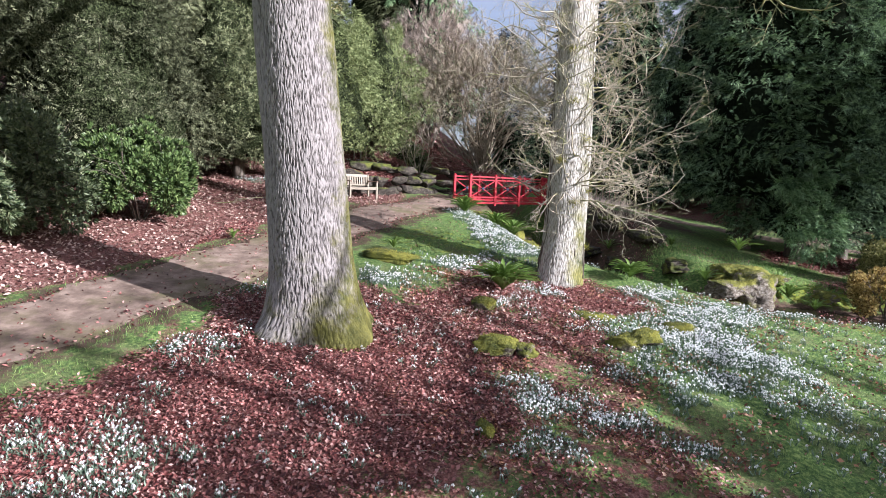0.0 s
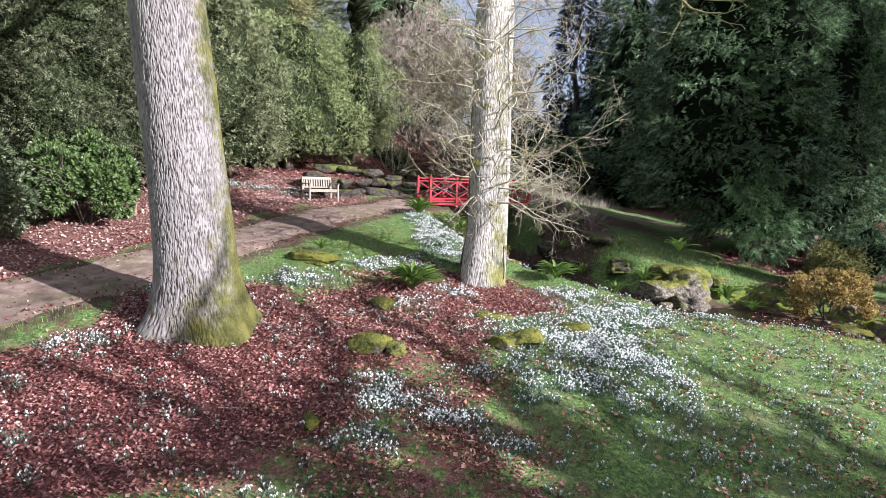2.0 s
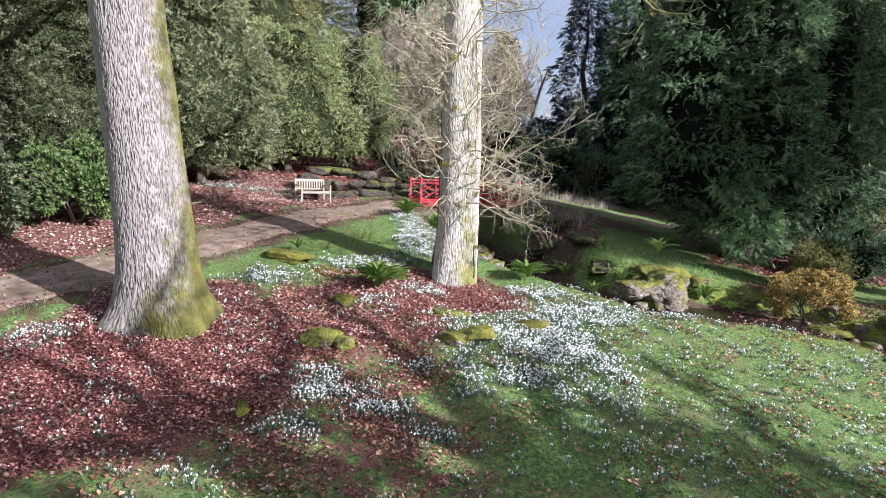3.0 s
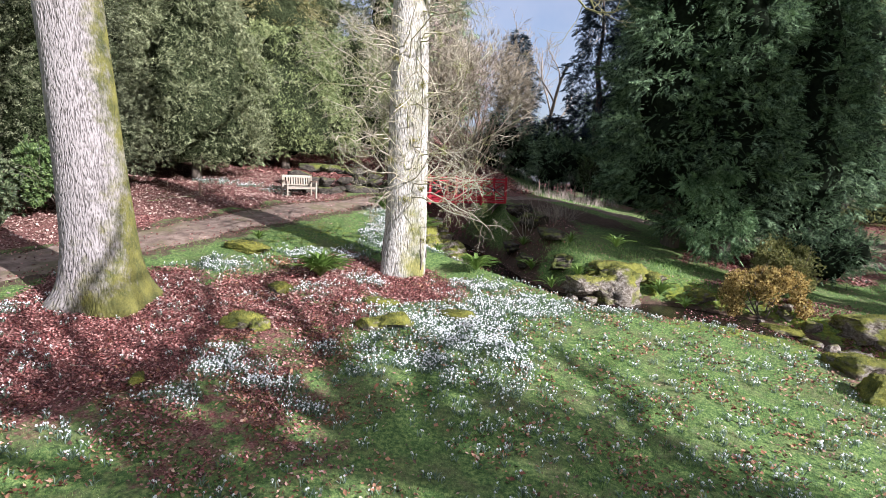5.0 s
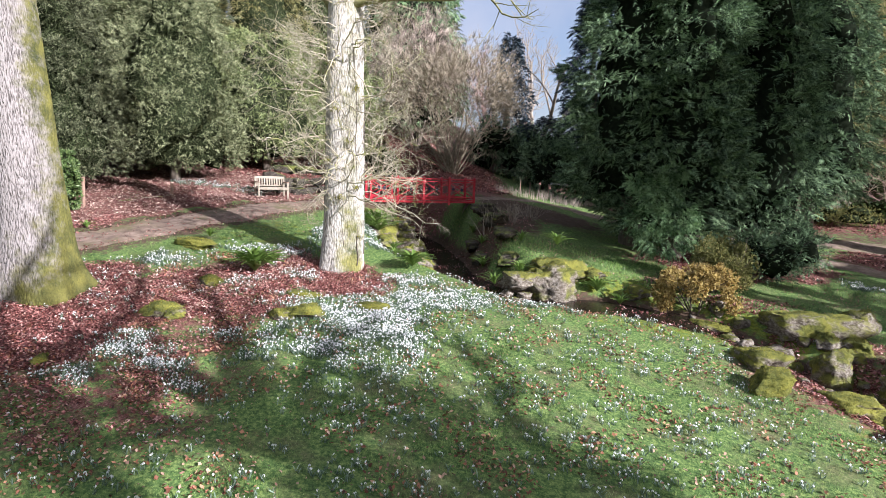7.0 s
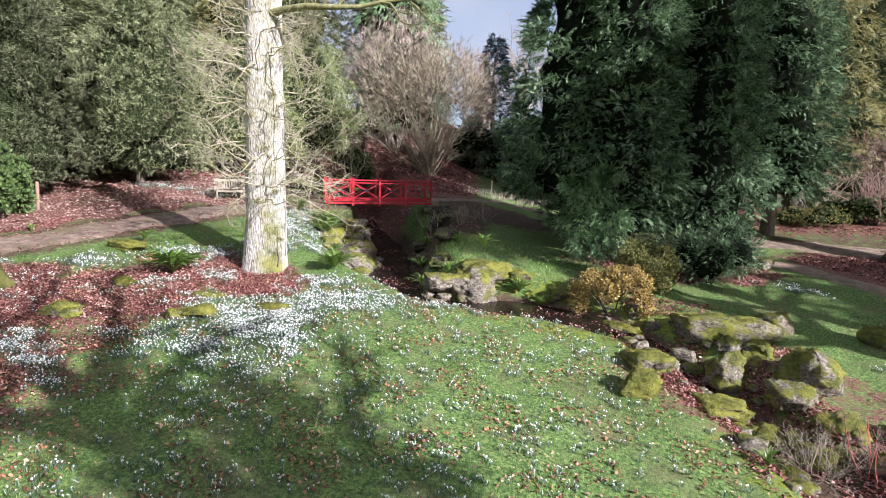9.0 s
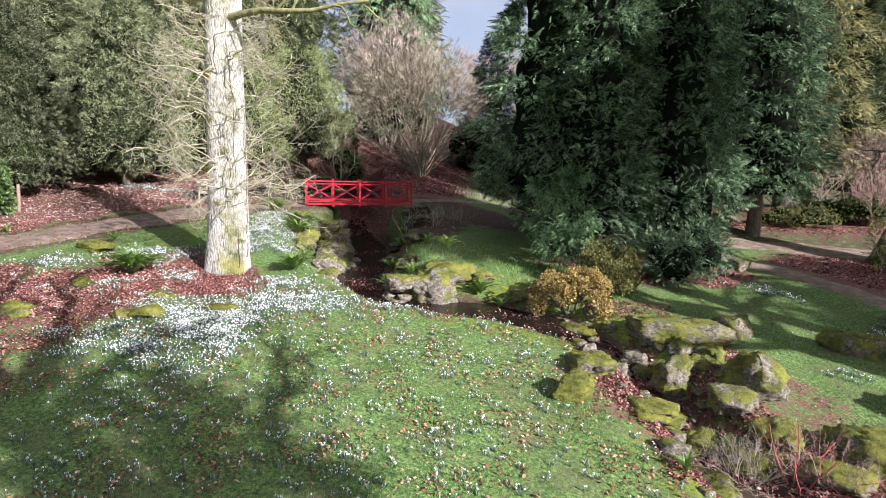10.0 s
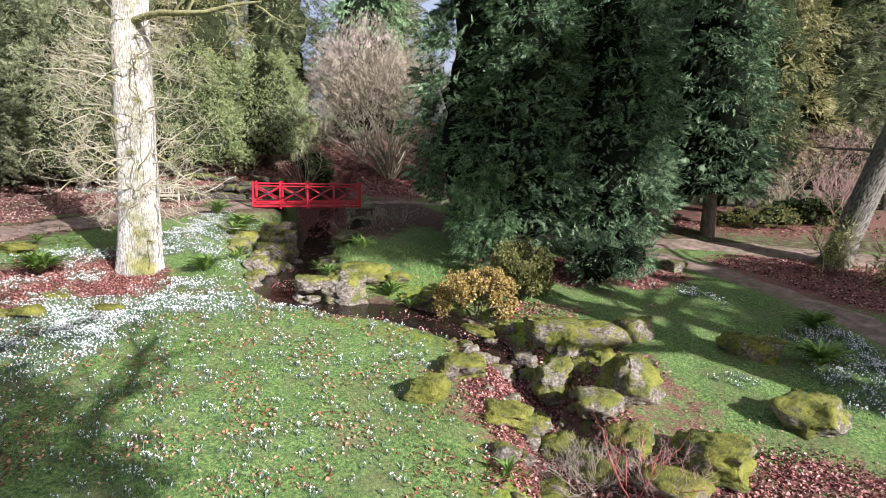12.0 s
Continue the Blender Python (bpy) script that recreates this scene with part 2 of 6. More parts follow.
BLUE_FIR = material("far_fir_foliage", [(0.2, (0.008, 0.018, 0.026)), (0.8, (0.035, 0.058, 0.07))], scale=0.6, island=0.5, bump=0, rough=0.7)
# yew foliage with its colours raised to stand for sun
SUNLIT_YEW = material("sunlit_yew_foliage", [(0.3, (0.024, 0.036, 0.016)), (0.46, (0.17, 0.21, 0.085)), (0.62, (0.37, 0.42, 0.19))], scale=2.2, island=0.26, translucent=0.25, bump=0, rough=0.9, spec=0.1)
MOSS_TUFT = material("moss_tuft", [(0.32, (0.045, 0.048, 0.014)), (0.48, (0.17, 0.168, 0.034)), (0.64, (0.40, 0.37, 0.065))], scale=3.2, island=0.3, translucent=0.2, bump=0, rough=0.9, spec=0.1)
LAUREL = material("laurel_leaf", [(0.10, (0.022, 0.045, 0.014)), (0.5, (0.085, 0.14, 0.04)), (0.9, (0.23, 0.30, 0.11))], scale=1.4, island=0.55, translucent=0.2, bump=0, rough=0.4, spec=0.45)
RHODO = material("rhododendron_leaf", [(0.15, (0.016, 0.028, 0.012)), (0.5, (0.07, 0.098, 0.042)), (0.85, (0.22, 0.25, 0.13))], scale=1.4, island=0.55, translucent=0.15, bump=0, rough=0.45, spec=0.4)
YELLOW_LEAF = material("yellow_winter_leaf", [(0.15, (0.11, 0.065, 0.02)), (0.5, (0.38, 0.275, 0.08)), (0.88, (0.64, 0.52, 0.21))], scale=1.5, island=0.7, translucent=0.25, bump=0, rough=0.6)
OLIVE_LEAF = material("olive_bush_leaf", [(0.15, (0.06, 0.066, 0.018)), (0.5, (0.19, 0.20, 0.058)), (0.9, (0.38, 0.355, 0.14))], scale=1.5, island=0.7, translucent=0.2, bump=0, rough=0.6)
FERN = material("fern_frond", [(0.15, (0.035, 0.08, 0.016)), (0.5, (0.12, 0.21, 0.04)), (0.9, (0.31, 0.40, 0.10))], scale=2, island=0.7, translucent=0.3, bump=0, rough=0.4, spec=0.5)
DEAD_LEAF = material("fallen_leaf", [(0.12, (0.05, 0.014, 0.013)), (0.42, (0.20, 0.060, 0.050)), (0.72, (0.39, 0.17, 0.142)), (0.95, (0.60, 0.40, 0.34))], scale=1.2, island=0.85, translucent=0.12, bump=0, rough=0.55, spec=0.4)
RUSSET_LEAF = material("russet_oak_leaf", [(0.12, (0.07, 0.028, 0.016)), (0.45, (0.24, 0.095, 0.05)), (0.75, (0.44, 0.23, 0.13)), (0.95, (0.62, 0.44, 0.32))], scale=1.2, island=0.85, translucent=0.12, bump=0, rough=0.6)
PINK_LEAF = material("pale_fallen_leaf", [(0.10, (0.12, 0.055, 0.046)), (0.5, (0.34, 0.21, 0.17)), (0.88, (0.60, 0.46, 0.38))], scale=1.2, island=0.85, translucent=0.12, bump=0, rough=0.6)
BROWN_LEAF = material("brown_leaf", [(0.10, (0.09, 0.05, 0.035)), (0.5, (0.28, 0.165, 0.115)), (0.92, (0.46, 0.31, 0.22))], scale=1.2, island=0.85, translucent=0.12, bump=0, rough=0.6)
GRASS_BLADE = material("grass_blade", [(0.15, (0.026, 0.062, 0.016)), (0.5, (0.125, 0.245, 0.052)), (0.85, (0.40, 0.53, 0.17))], scale=1.6, island=0.6, translucent=0.35, bump=0, rough=0.4, spec=0.5)
PETAL = material("snowdrop_petal", [(0.2, (0.72, 0.74, 0.72)), (0.8, (0.86, 0.87, 0.85))], scale=1, island=0.8, translucent=0.3, bump=0, rough=0.6)
SNOWDROP_LEAF = material("snowdrop_leaf", [(0.15, (0.05, 0.085, 0.05)), (0.5, (0.145, 0.21, 0.14)), (0.9, (0.32, 0.40, 0.30))], scale=1, island=0.7, translucent=0.25, bump=0, rough=0.5)


# ---- mesh helpers ----
def mesh_of(name, verts, faces, mats, face_mats=None, smooth=False):
    """A mesh from an array of points and an array of triangles or quads."""
    verts, faces = np.asarray(verts, np.float32), np.asarray(faces, np.int32)
    me = bpy.data.meshes.new(name)
    k = faces.shape[1]
    me.vertices.add(len(verts))
    me.vertices.foreach_set("co", verts.ravel())
    me.loops.add(faces.size)
    me.loops.foreach_set("vertex_index", faces.ravel())
    me.polygons.add(len(faces))
    me.polygons.foreach_set("loop_start", np.arange(0, faces.size, k, dtype=np.int32))
    if smooth:
        me.polygons.foreach_set("use_smooth", np.ones(len(faces), bool))
    for m in mats if isinstance(mats, (list, tuple)) else [mats]:
        me.materials.append(m)
    if face_mats is not None:
        me.polygons.foreach_set("material_index", np.asarray(face_mats, np.int32))
    me.update(calc_edges=True)
    return me


def weight(me, key, values):
    a = me.attributes.new(key, 'FLOAT', 'POINT')
    a.data.foreach_set("value", np.asarray(values, np.float32))


def part(name, bm, mat, parent, label=""):
    """Links a bmesh as one mesh object under a thing or a part."""
    me = bpy.data.meshes.new(name)
    bm.to_mesh(me)
    bm.free()
    me.materials.append(mat)
    ob = new(name, me)
    ob.parent = parent
    return tagged(ob, label) if label else ob


def mesh_part(name, me, parent, label=""):
    ob = new(name, me)
    ob.parent = parent
    return tagged(ob, label) if label else ob


def thing(name, m, label, category, group=""):
    ob = new(name)
    ob.matrix_world = m
    ob.empty_display_size = 0.2
    return tagged(ob, label, category, group)


def box_bm(size, m=None, bevel=0.006, bm=None):
    bm = bm or bmesh.new()
    made = bmesh.ops.create_cube(bm, size=1.0, matrix=(m or Matrix()) @ Matrix.Diagonal((*size, 1)))
    if bevel:
        edges = list({e for v in made["verts"] for e in v.link_edges})
        bmesh.ops.bevel(bm, geom=edges, offset=bevel, segments=1, affect='EDGES')
    return bm


def join(pieces):
    """Joins (points, faces) pairs into one pair."""
    vs, fs, k = [], [], 0
    for v, f in pieces:
        vs.append(v)
        fs.append(f + k)
        k += len(v)
    return np.concatenate(vs), np.concatenate(fs)


def tube(points, radii, sides=6):
    """A tapering tube of quads along a line of points."""
    p = np.asarray(points, float)
    d = np.gradient(p, axis=0)
    d /= np.linalg.norm(d, axis=1)[:, None] + 1e-9
    ref = np.where(np.abs(d[:, 2:3]) < 0.9, np.array([[0, 0, 1.0]]), np.array([[1.0, 0, 0]]))
    u = np.cross(d, ref)
    u /= np.linalg.norm(u, axis=1)[:, None] + 1e-9
    w = np.cross(d, u)
    a = np.linspace(0, 2 * np.pi, sides, endpoint=False)
    v = p[:, None] + np.asarray(radii)[:, None, None] * (np.cos(a)[None, :, None] * u[:, None] + np.sin(a)[None, :, None] * w[:, None])
    i, j = np.meshgrid(np.arange(len(p) - 1), np.arange(sides), indexing="ij")
    q = np.stack([i * sides + j, i * sides + (j + 1) % sides, (i + 1) * sides + (j + 1) % sides, (i + 1) * sides + j], -1).reshape(-1, 4)
    return v.reshape(-1, 3), q


def frames_of(rng, n, forward, up_bias=0.0, jitter=0.5, scale=(0.7, 1.3)):
    """n turning matrices whose y axis follows forward, loosely."""
    y = forward + rng.normal(0, jitter, (n, 3))
    y /= np.linalg.norm(y, axis=1)[:, None]
    z = rng.normal(0, 0.45, (n, 3)) + np.array([0, 0, up_bias])
    x = np.cross(y, z)
    x /= np.linalg.norm(x, axis=1)[:, None] + 1e-9
    z = np.cross(x, y)
    return np.stack([x, y, z], -1) * rng.uniform(*scale, n)[:, None, None]


def scatter(template, turns, places):
    """Copies of a small (points, triangles) template, turned and placed, as one pair."""
    tv, tf = template
    v = np.einsum("nij,kj->nki", turns, tv) + places[:, None]
    f = tf[None] + (np.arange(len(places)) * len(tv))[:, None, None]
    return v.reshape(-1, 3), f.reshape(-1, tf.shape[1])


def spray(pairs, length, reach, width, droop=0.15, sweep=0.5):
    """A flat spray: a row of narrow leaflets on both sides of an axis."""
    v, f = [], []
    for i in range(pairs):
        u = (i + 0.6) / pairs
        y = u * length
        r = reach * (1 - 0.75 * u) * (0.45 + 0.55 * min(1, u * 4))
        for s in (-1, 1):
            k = len(v)
            z = -droop * length * u * u
            v += [(0, y - width / 2, z), (0, y + width / 2, z), (s * r, y + sweep * r + width * 0.2, z - 0.25 * r)]
            f.append((k, k + 1, k + 2) if s > 0 else (k + 1, k, k + 2))
    k = len(v)
    v += [(-width * 0.4, length * 0.75, -droop * length * 0.5), (width * 0.4, length * 0.75, -droop * length * 0.5), (0, length * 1.12, -droop * length * 1.2)]
    f.append((k, k + 1, k + 2))
    return np.array(v, float), np.array(f)


def flat_leaf(length, width, fold=0.2, curl=0.2):
    """A leaf folded along its midrib, of two triangles."""
    v = [(0, 0, 0), (-width * .5, length * .5, fold * width - curl * length * .25), (width * .5, length * .5, fold * width - curl * length * .25), (0, length, -curl * length)]
    return np.array(v, float), np.array([(0, 3, 1), (0, 2, 3)])


def rosette(leaves, length, width, tilt):
    """A whorl of oval leaves round a shoot that points along y."""
    out = []
    lv, lf = flat_leaf(length, width)
    for i in range(leaves):
        a = 2 * math.pi * i / leaves
        m = np.array(Euler((tilt * (0.8 + 0.3 * (i % 2)), 0, 0)).to_matrix())
        t = np.array(Matrix.Rotation(a, 3, 'Y'))
        out.append(((t @ m @ lv.T).T, lf))
    return join(out)


BLADE = (np.array([(-.055, 0, 0), (.055, 0, 0), (-.03, .12, .6), (.03, .12, .6), (0, .42, 1.0)], float), np.array([(0, 1, 3), (0, 3, 2), (2, 3, 4)]))


# ---- the lie of the land ----
STREAM = [(-3.2, 34.0), (-1.2, 29.0), (1.0, 25.2), (2.3, 21.8), (3.4, 18.2), (4.6, 16.1), (6.4, 14.9), (8.6, 15.15), (10.6, 14.9), (11.9, 14.3), (12.9, 13.3), (13.7, 11.6), (14.2, 9.8), (15.0, 7.0), (16.0, 3.0), (17.5, -6.0)]
BED = [0.0, -0.4, -0.9, -1.05, -1.1, -1.15, -1.2, -1.25, -1.45, -1.8, -2.2, -2.65, -2.8, -3.0, -3.2, -3.5]
HALF = [0.5, 0.6, 0.8, 0.9, 0.8, 0.8, 0.8, 0.7, 0.6, 0.35, 0.25, 0.25, 0.3, 0.4, 0.5, 0.6]
def near_bank(x, y):
    x, y = np.clip(x, -16, 18) / 10, np.clip(y, -2, 34) / 10
    return -2.17 - .52 * x + 1.51 * y - .29 * x * y - .20 * x * x - .03 * y * y
def far_bank(x, y):
    x, y = np.clip(x, -8, 27) / 10, np.clip(y, 9, 44) / 10
    return -3.14 - 1.89 * x + 3.03 * y - .12 * x * y + .48 * x * x - .38 * y * y
def smooth(a, b, v):
    u = np.clip((v - a) / (b - a), 0, 1)
    return u * u * (3 - 2 * u)
def stream_at(x, y):
    """Distance to the stream's line, the side (positive: far bank), the bed's height and the half width there."""
    x, y = np.asarray(x, float), np.asarray(y, float)
    best = np.full(x.shape, 1e9); side = np.zeros(x.shape); bed = np.zeros(x.shape); half = np.zeros(x.shape)
    for (ax, ay), (bx, by), za, zb, ha, hb in zip(STREAM, STREAM[1:], BED, BED[1:], HALF, HALF[1:]):
        dx, dy = bx - ax, by - ay
        u = np.clip(((x - ax) * dx + (y - ay) * dy) / (dx * dx + dy * dy), 0, 1)
        d = np.hypot(x - ax - u * dx, y - ay - u * dy)
        hit = d < best
        best = np.where(hit, d, best)
        side = np.where(hit, np.sign((y - ay) * dx - (x - ax) * dy), side)
        bed = np.where(hit, za + u * (zb - za), bed)
        half = np.where(hit, ha + u * (hb - ha), half)
    return best, side, bed, half
def ground_height(x, y):
    d, side, bed, half = stream_at(x, y)
    s = d * side
    w = smooth(-1.5, 1.5, s)
    bank = near_bank(x, y) * (1 - w) + far_bank(x, y) * w
    cut = 1 - smooth(0, 1.0, (d - half) / (0.9 + np.where(side < 0, 1.6 * smooth(14.5, 17, y) * smooth(23.0, 20.8, y), 0.6 * smooth(15, 18, y))))
    far = smooth(27 + 6 * smooth(-5, 0, x), 58, y) * 5 * smooth(9, -6, x) + smooth(18, 60, -x) * 5 + 1.2 * smooth(24, 34, y) * smooth(12, 18, x)
    dip = 0.18 * np.exp(-((x - 1.0) ** 2 / 4.0 + (y - 13.5) ** 2 / 2.5))
    return np.minimum(bank, bank * (1 - cut) + bed * cut) + far - dip - 0.28 * np.exp(-((x + 4.9) ** 2 / 3.0 + (y - 21.9) ** 2 / 1.6))


def lie(x, y):
    """The ground's height with its small bumps."""
    x, y = np.asarray(x, float), np.asarray(y, float)
    bumps = 0.03 * np.sin(2.1 * x + 0.7 * y) * np.sin(1.7 * y - 0.9 * x + 1.0) + 0.015 * np.sin(5.3 * x + 1.3) * np.sin(4.7 * y + 0.4)
    return ground_height(x, y) + bumps


def spot(x, y, dz=0.0):
    return Vector((x, y, float(lie(x, y)) + dz))


def blob(x, y, cx, cy, rx, ry, turn=0.0, soft=0.35):
    c, s = math.cos(radians(turn)), math.sin(radians(turn))
    u, v = ((x - cx) * c + (y - cy) * s) / rx, (-(x - cx) * s + (y - cy) * c) / ry
    return 1 - smooth(1 - soft, 1 + soft, np.hypot(u, v))


def line_distance(x, y, line):
    best = np.full(np.shape(x), 1e9)
    for (ax, ay), (bx, by) in zip(line, line[1:]):
        dx, dy = bx - ax, by - ay
        u = np.clip(((x - ax) * dx + (y - ay) * dy) / (dx * dx + dy * dy), 0, 1)
        best = np.minimum(best, np.hypot(x - ax - u * dx, y - ay - u * dy))
    return best


LEFT_PATH = [(-15.0, 1.0), (-11.0, 5.2), (-8.6, 8.3), (-7.5, 10.5), (-6.3, 13.0), (-5.15, 15.9), (-3.9, 19.0), (-2.6, 21.4), (-1.1, 22.95)]
RIGHT_PATH = [(3.1, 25.1), (4.4, 27.6), (6.6, 29.6), (9.4, 27.6), (12.5, 25.6), (15.9, 25.0), (19.2, 21.7), (21.4, 18.2), (23.5, 13.0), (26.0, 4.0)]
UPPER_PATH = [(14.5, 25.6), (18.0, 26.6), (22.5, 26.2), (27.0, 25.0), (36.0, 22.0)]


def leaf_weight(x, y):
    x, y = x + 0.22 * np.sin(2.7 * y + 1.3 * x), y + 0.22 * np.sin(3.1 * x - 0.8 * y)
    w = blob(x, y, -3.7, 8.4, 2.5, 3.1, 20)
    w = np.maximum(w, 0.9 * blob(x, y, -5.2, 6.0, 2.1, 2.2, 0))
    w = np.maximum(w, 0.5 * blob(x, y, -0.7, 7.6, 1.9, 2.6, 0))
    w = np.maximum(w, 0.75 * blob(x, y, 0.7, 13.2, 2.4, 1.5, -10))
    w = np.maximum(w, 0.62 * blob(x, y, -0.9, 10.6, 2.2, 2.4))
    bank = smooth(1.0, 1.5, line_distance(x, y, LEFT_PATH)) * smooth(-5.2, -6.2, x + 0.0 * y + (y - 13) * -0.25) * smooth(8.0, 10.5, y)
    w = np.maximum(w, 0.85 * bank * smooth(-30, -22, x))
    w = np.maximum(w, 0.75 * smooth(25.5, 28, y) * smooth(7.0, 3.0, x + 0.15 * (y - 30)))
    w = np.maximum(w, 0.72 * blob(x, y, 22.0, 22.5, 4.5, 3.2, -45))
    w = np.maximum(w, 0.75 * blob(x, y, 13.5, 20.6, 4.0, 1.8, 10))
    w = np.maximum(w, 0.7 * blob(x, y, 20.0, 34.0, 12.0, 6.0))
    w = np.maximum(w, 0.5 * blob(x, y, 12.4, 11.4, 1.3, 2.3, 25))
    w = np.maximum(w, 0.5 * blob(x, y, 15.2, 12.6, 1.8, 2.2, 25))
    w = np.maximum(w, 0.42 * blob(x, y, 0.0, 6.2, 2.2, 1.7))
    w = np.maximum(w, 0.6 * blob(x, y, 18.2, 10.0, 2.3, 1.5))
    return w


def soil_weight(x, y):
    d, side, bed, half = stream_at(x, y)
    w = 1 - smooth(0.1, 0.75, (d - half) / 0.9)
    w = np.maximum(w, 0.75 * blob(x, y, 12.7, 12.2, 0.8, 1.7, 25))
    w = np.maximum(w, 0.7 * blob(x, y, 16.2, 9.6, 2.0, 1.2, 0))
    w = np.maximum(w, 0.75 * (1 - smooth(0.9, 2.0, line_distance(x, y, LEFT_PATH))))
    # far-bank soil, laid wider and heavier to stand for conifer shade too
    w = np.maximum(w, 0.8 * blob(x, y, 4.7, 20.9, 1.6, 3.4, -20))
    w = np.maximum(w, 0.85 * blob(x, y, 6.0, 25.4, 1.9, 3.6, 58))
    return np.maximum(w, 0.6 * smooth(24, 27, y) * smooth(12, 16, x))


def moss_weight(x, y):
    w = 0.35 * blob(x, y, -2.2, 15.6, 1.7, 2.2)
    d, side, bed, half = stream_at(x, y)
    return np.maximum(w, 0.5 * smooth(2.2, 1.0, d - half) * smooth(6, 9, x))


def build_ground():
    xs = np.concatenate([[-600, -300, -150, -90, -60, -45, -36, -30, -26], np.arange(-22, -12, 0.4), np.arange(-12, 22, 0.19), np.arange(22, 32, 0.4), [34, 38, 44, 54, 70, 110, 200, 350, 600]])
    ys = np.concatenate([[-300, -150, -80, -45, -28, -18, -12, -8, -5], np.arange(-3, 4.5, 0.4), np.arange(4.5, 26, 0.19), np.arange(26, 46, 0.45), [48, 52, 58, 66, 76, 90, 120, 200, 400, 800]])
    gx, gy = np.meshgrid(xs, ys)
    z = lie(gx, gy)
    v = np.stack([gx, gy, z], -1).reshape(-1, 3)
    w = len(xs)
    i, j = np.meshgrid(np.arange(len(ys) - 1), np.arange(w - 1), indexing="ij")
    f = np.stack([i * w + j, i * w + j + 1, (i + 1) * w + j + 1, (i + 1) * w + j], -1).reshape(-1, 4)
    me = mesh_of("ground", v, f, GROUND, smooth=True)
    weight(me, "leaf", leaf_weight(v[:, 0], v[:, 1]))
    weight(me, "soil", soil_weight(v[:, 0], v[:, 1]))
    weight(me, "moss", moss_weight(v[:, 0], v[:, 1]))
    tagged(new("ground", me), "sloping woodland garden lawn with moss, soil and leaf mould", "ground", kind="structure")


def ribbon(name, line, half, mat, lift, label, category, step=0.25, across=9, level=None):
    """A draped strip along a line; half widths are given point by point."""
    p = np.array(line, float)
    seg = np.hypot(*np.diff(p, axis=0).T)
    s = np.concatenate([[0], np.cumsum(seg)])
    t = np.arange(0, s[-1], step)
    cx, cy, hw = np.interp(t, s, p[:, 0]), np.interp(t, s, p[:, 1]), np.interp(t, s, half)
    k = np.ones(9) / 9
    if len(t) > 20:
        cx[4:-4], cy[4:-4] = np.convolve(cx, k, "valid"), np.convolve(cy, k, "valid")
    dx, dy = np.gradient(cx), np.gradient(cy)
    n = np.hypot(dx, dy)
    nx, ny = -dy / n, dx / n
    u = np.linspace(-1, 1, across)
    wob = 1 + 0.08 * np.sin(t * 2.3) + 0.06 * np.sin(t * 5.1 + 1) + 0.04 * np.sin(t * 11.3)
    wob2 = 1 + 0.08 * np.sin(t * 1.9 + 2) + 0.06 * np.sin(t * 6.1) + 0.04 * np.sin(t * 12.7 + 1)
    jag = np.random.default_rng(len(t)).normal(0, 0.035 if level is None else 0.0, (2, len(t)))
    wob, wob2 = wob + jag[0], wob2 + jag[1]
    h = np.where(u[None] > 0, (hw * wob)[:, None], (hw * wob2)[:, None])
    x = cx[:, None] + nx[:, None] * u[None] * h
    y = cy[:, None] + ny[:, None] * u[None] * h
    if level is None:
        z = lie(x, y) + lift * (1 - np.abs(u[None]) ** 4 * 1.6)
    else:
        z = np.interp(t, s, level)[:, None] + 0 * x
    v = np.stack([x, y, z], -1).reshape(-1, 3)
    i, j = np.meshgrid(np.arange(len(t) - 1), np.arange(across - 1), indexing="ij")
    f = np.stack([i * across + j, (i + 1) * across + j, (i + 1) * across + j + 1, i * across + j + 1], -1).reshape(-1, 4)
    return tagged(new(name, mesh_of(name, v, f, mat, smooth=True)), label, category, kind="structure")


build_ground()
ribbon("path_left", LEFT_PATH, [1.1, 1.1, 1.15, 1.2, 1.1, 1.0, 1.0, 0.9, 0.7], PATH_MAT, 0.025, "trodden tan gravel path leading to the red bridge", "path")
ribbon("path_right", RIGHT_PATH, [0.35, 0.35, 0.5, 0.95, 0.9, 0.7, 0.65, 0.7, 0.8, 0.9], PATH_MAT, 0.025, "gravel path crossing the far bank below the conifers", "path")
ribbon("path_upper", UPPER_PATH, [0.7, 0.8, 0.9, 1.0, 1.0], PATH_MAT, 0.03, "shaded gravel path under the far trees", "path")
ribbon("stream", STREAM[:11], [h + 0.25 for h in HALF[:11]], WATER, 0, "dark shallow stream between rocky banks", "water", across=7, level=[b + 0.04 for b in BED[:11]])


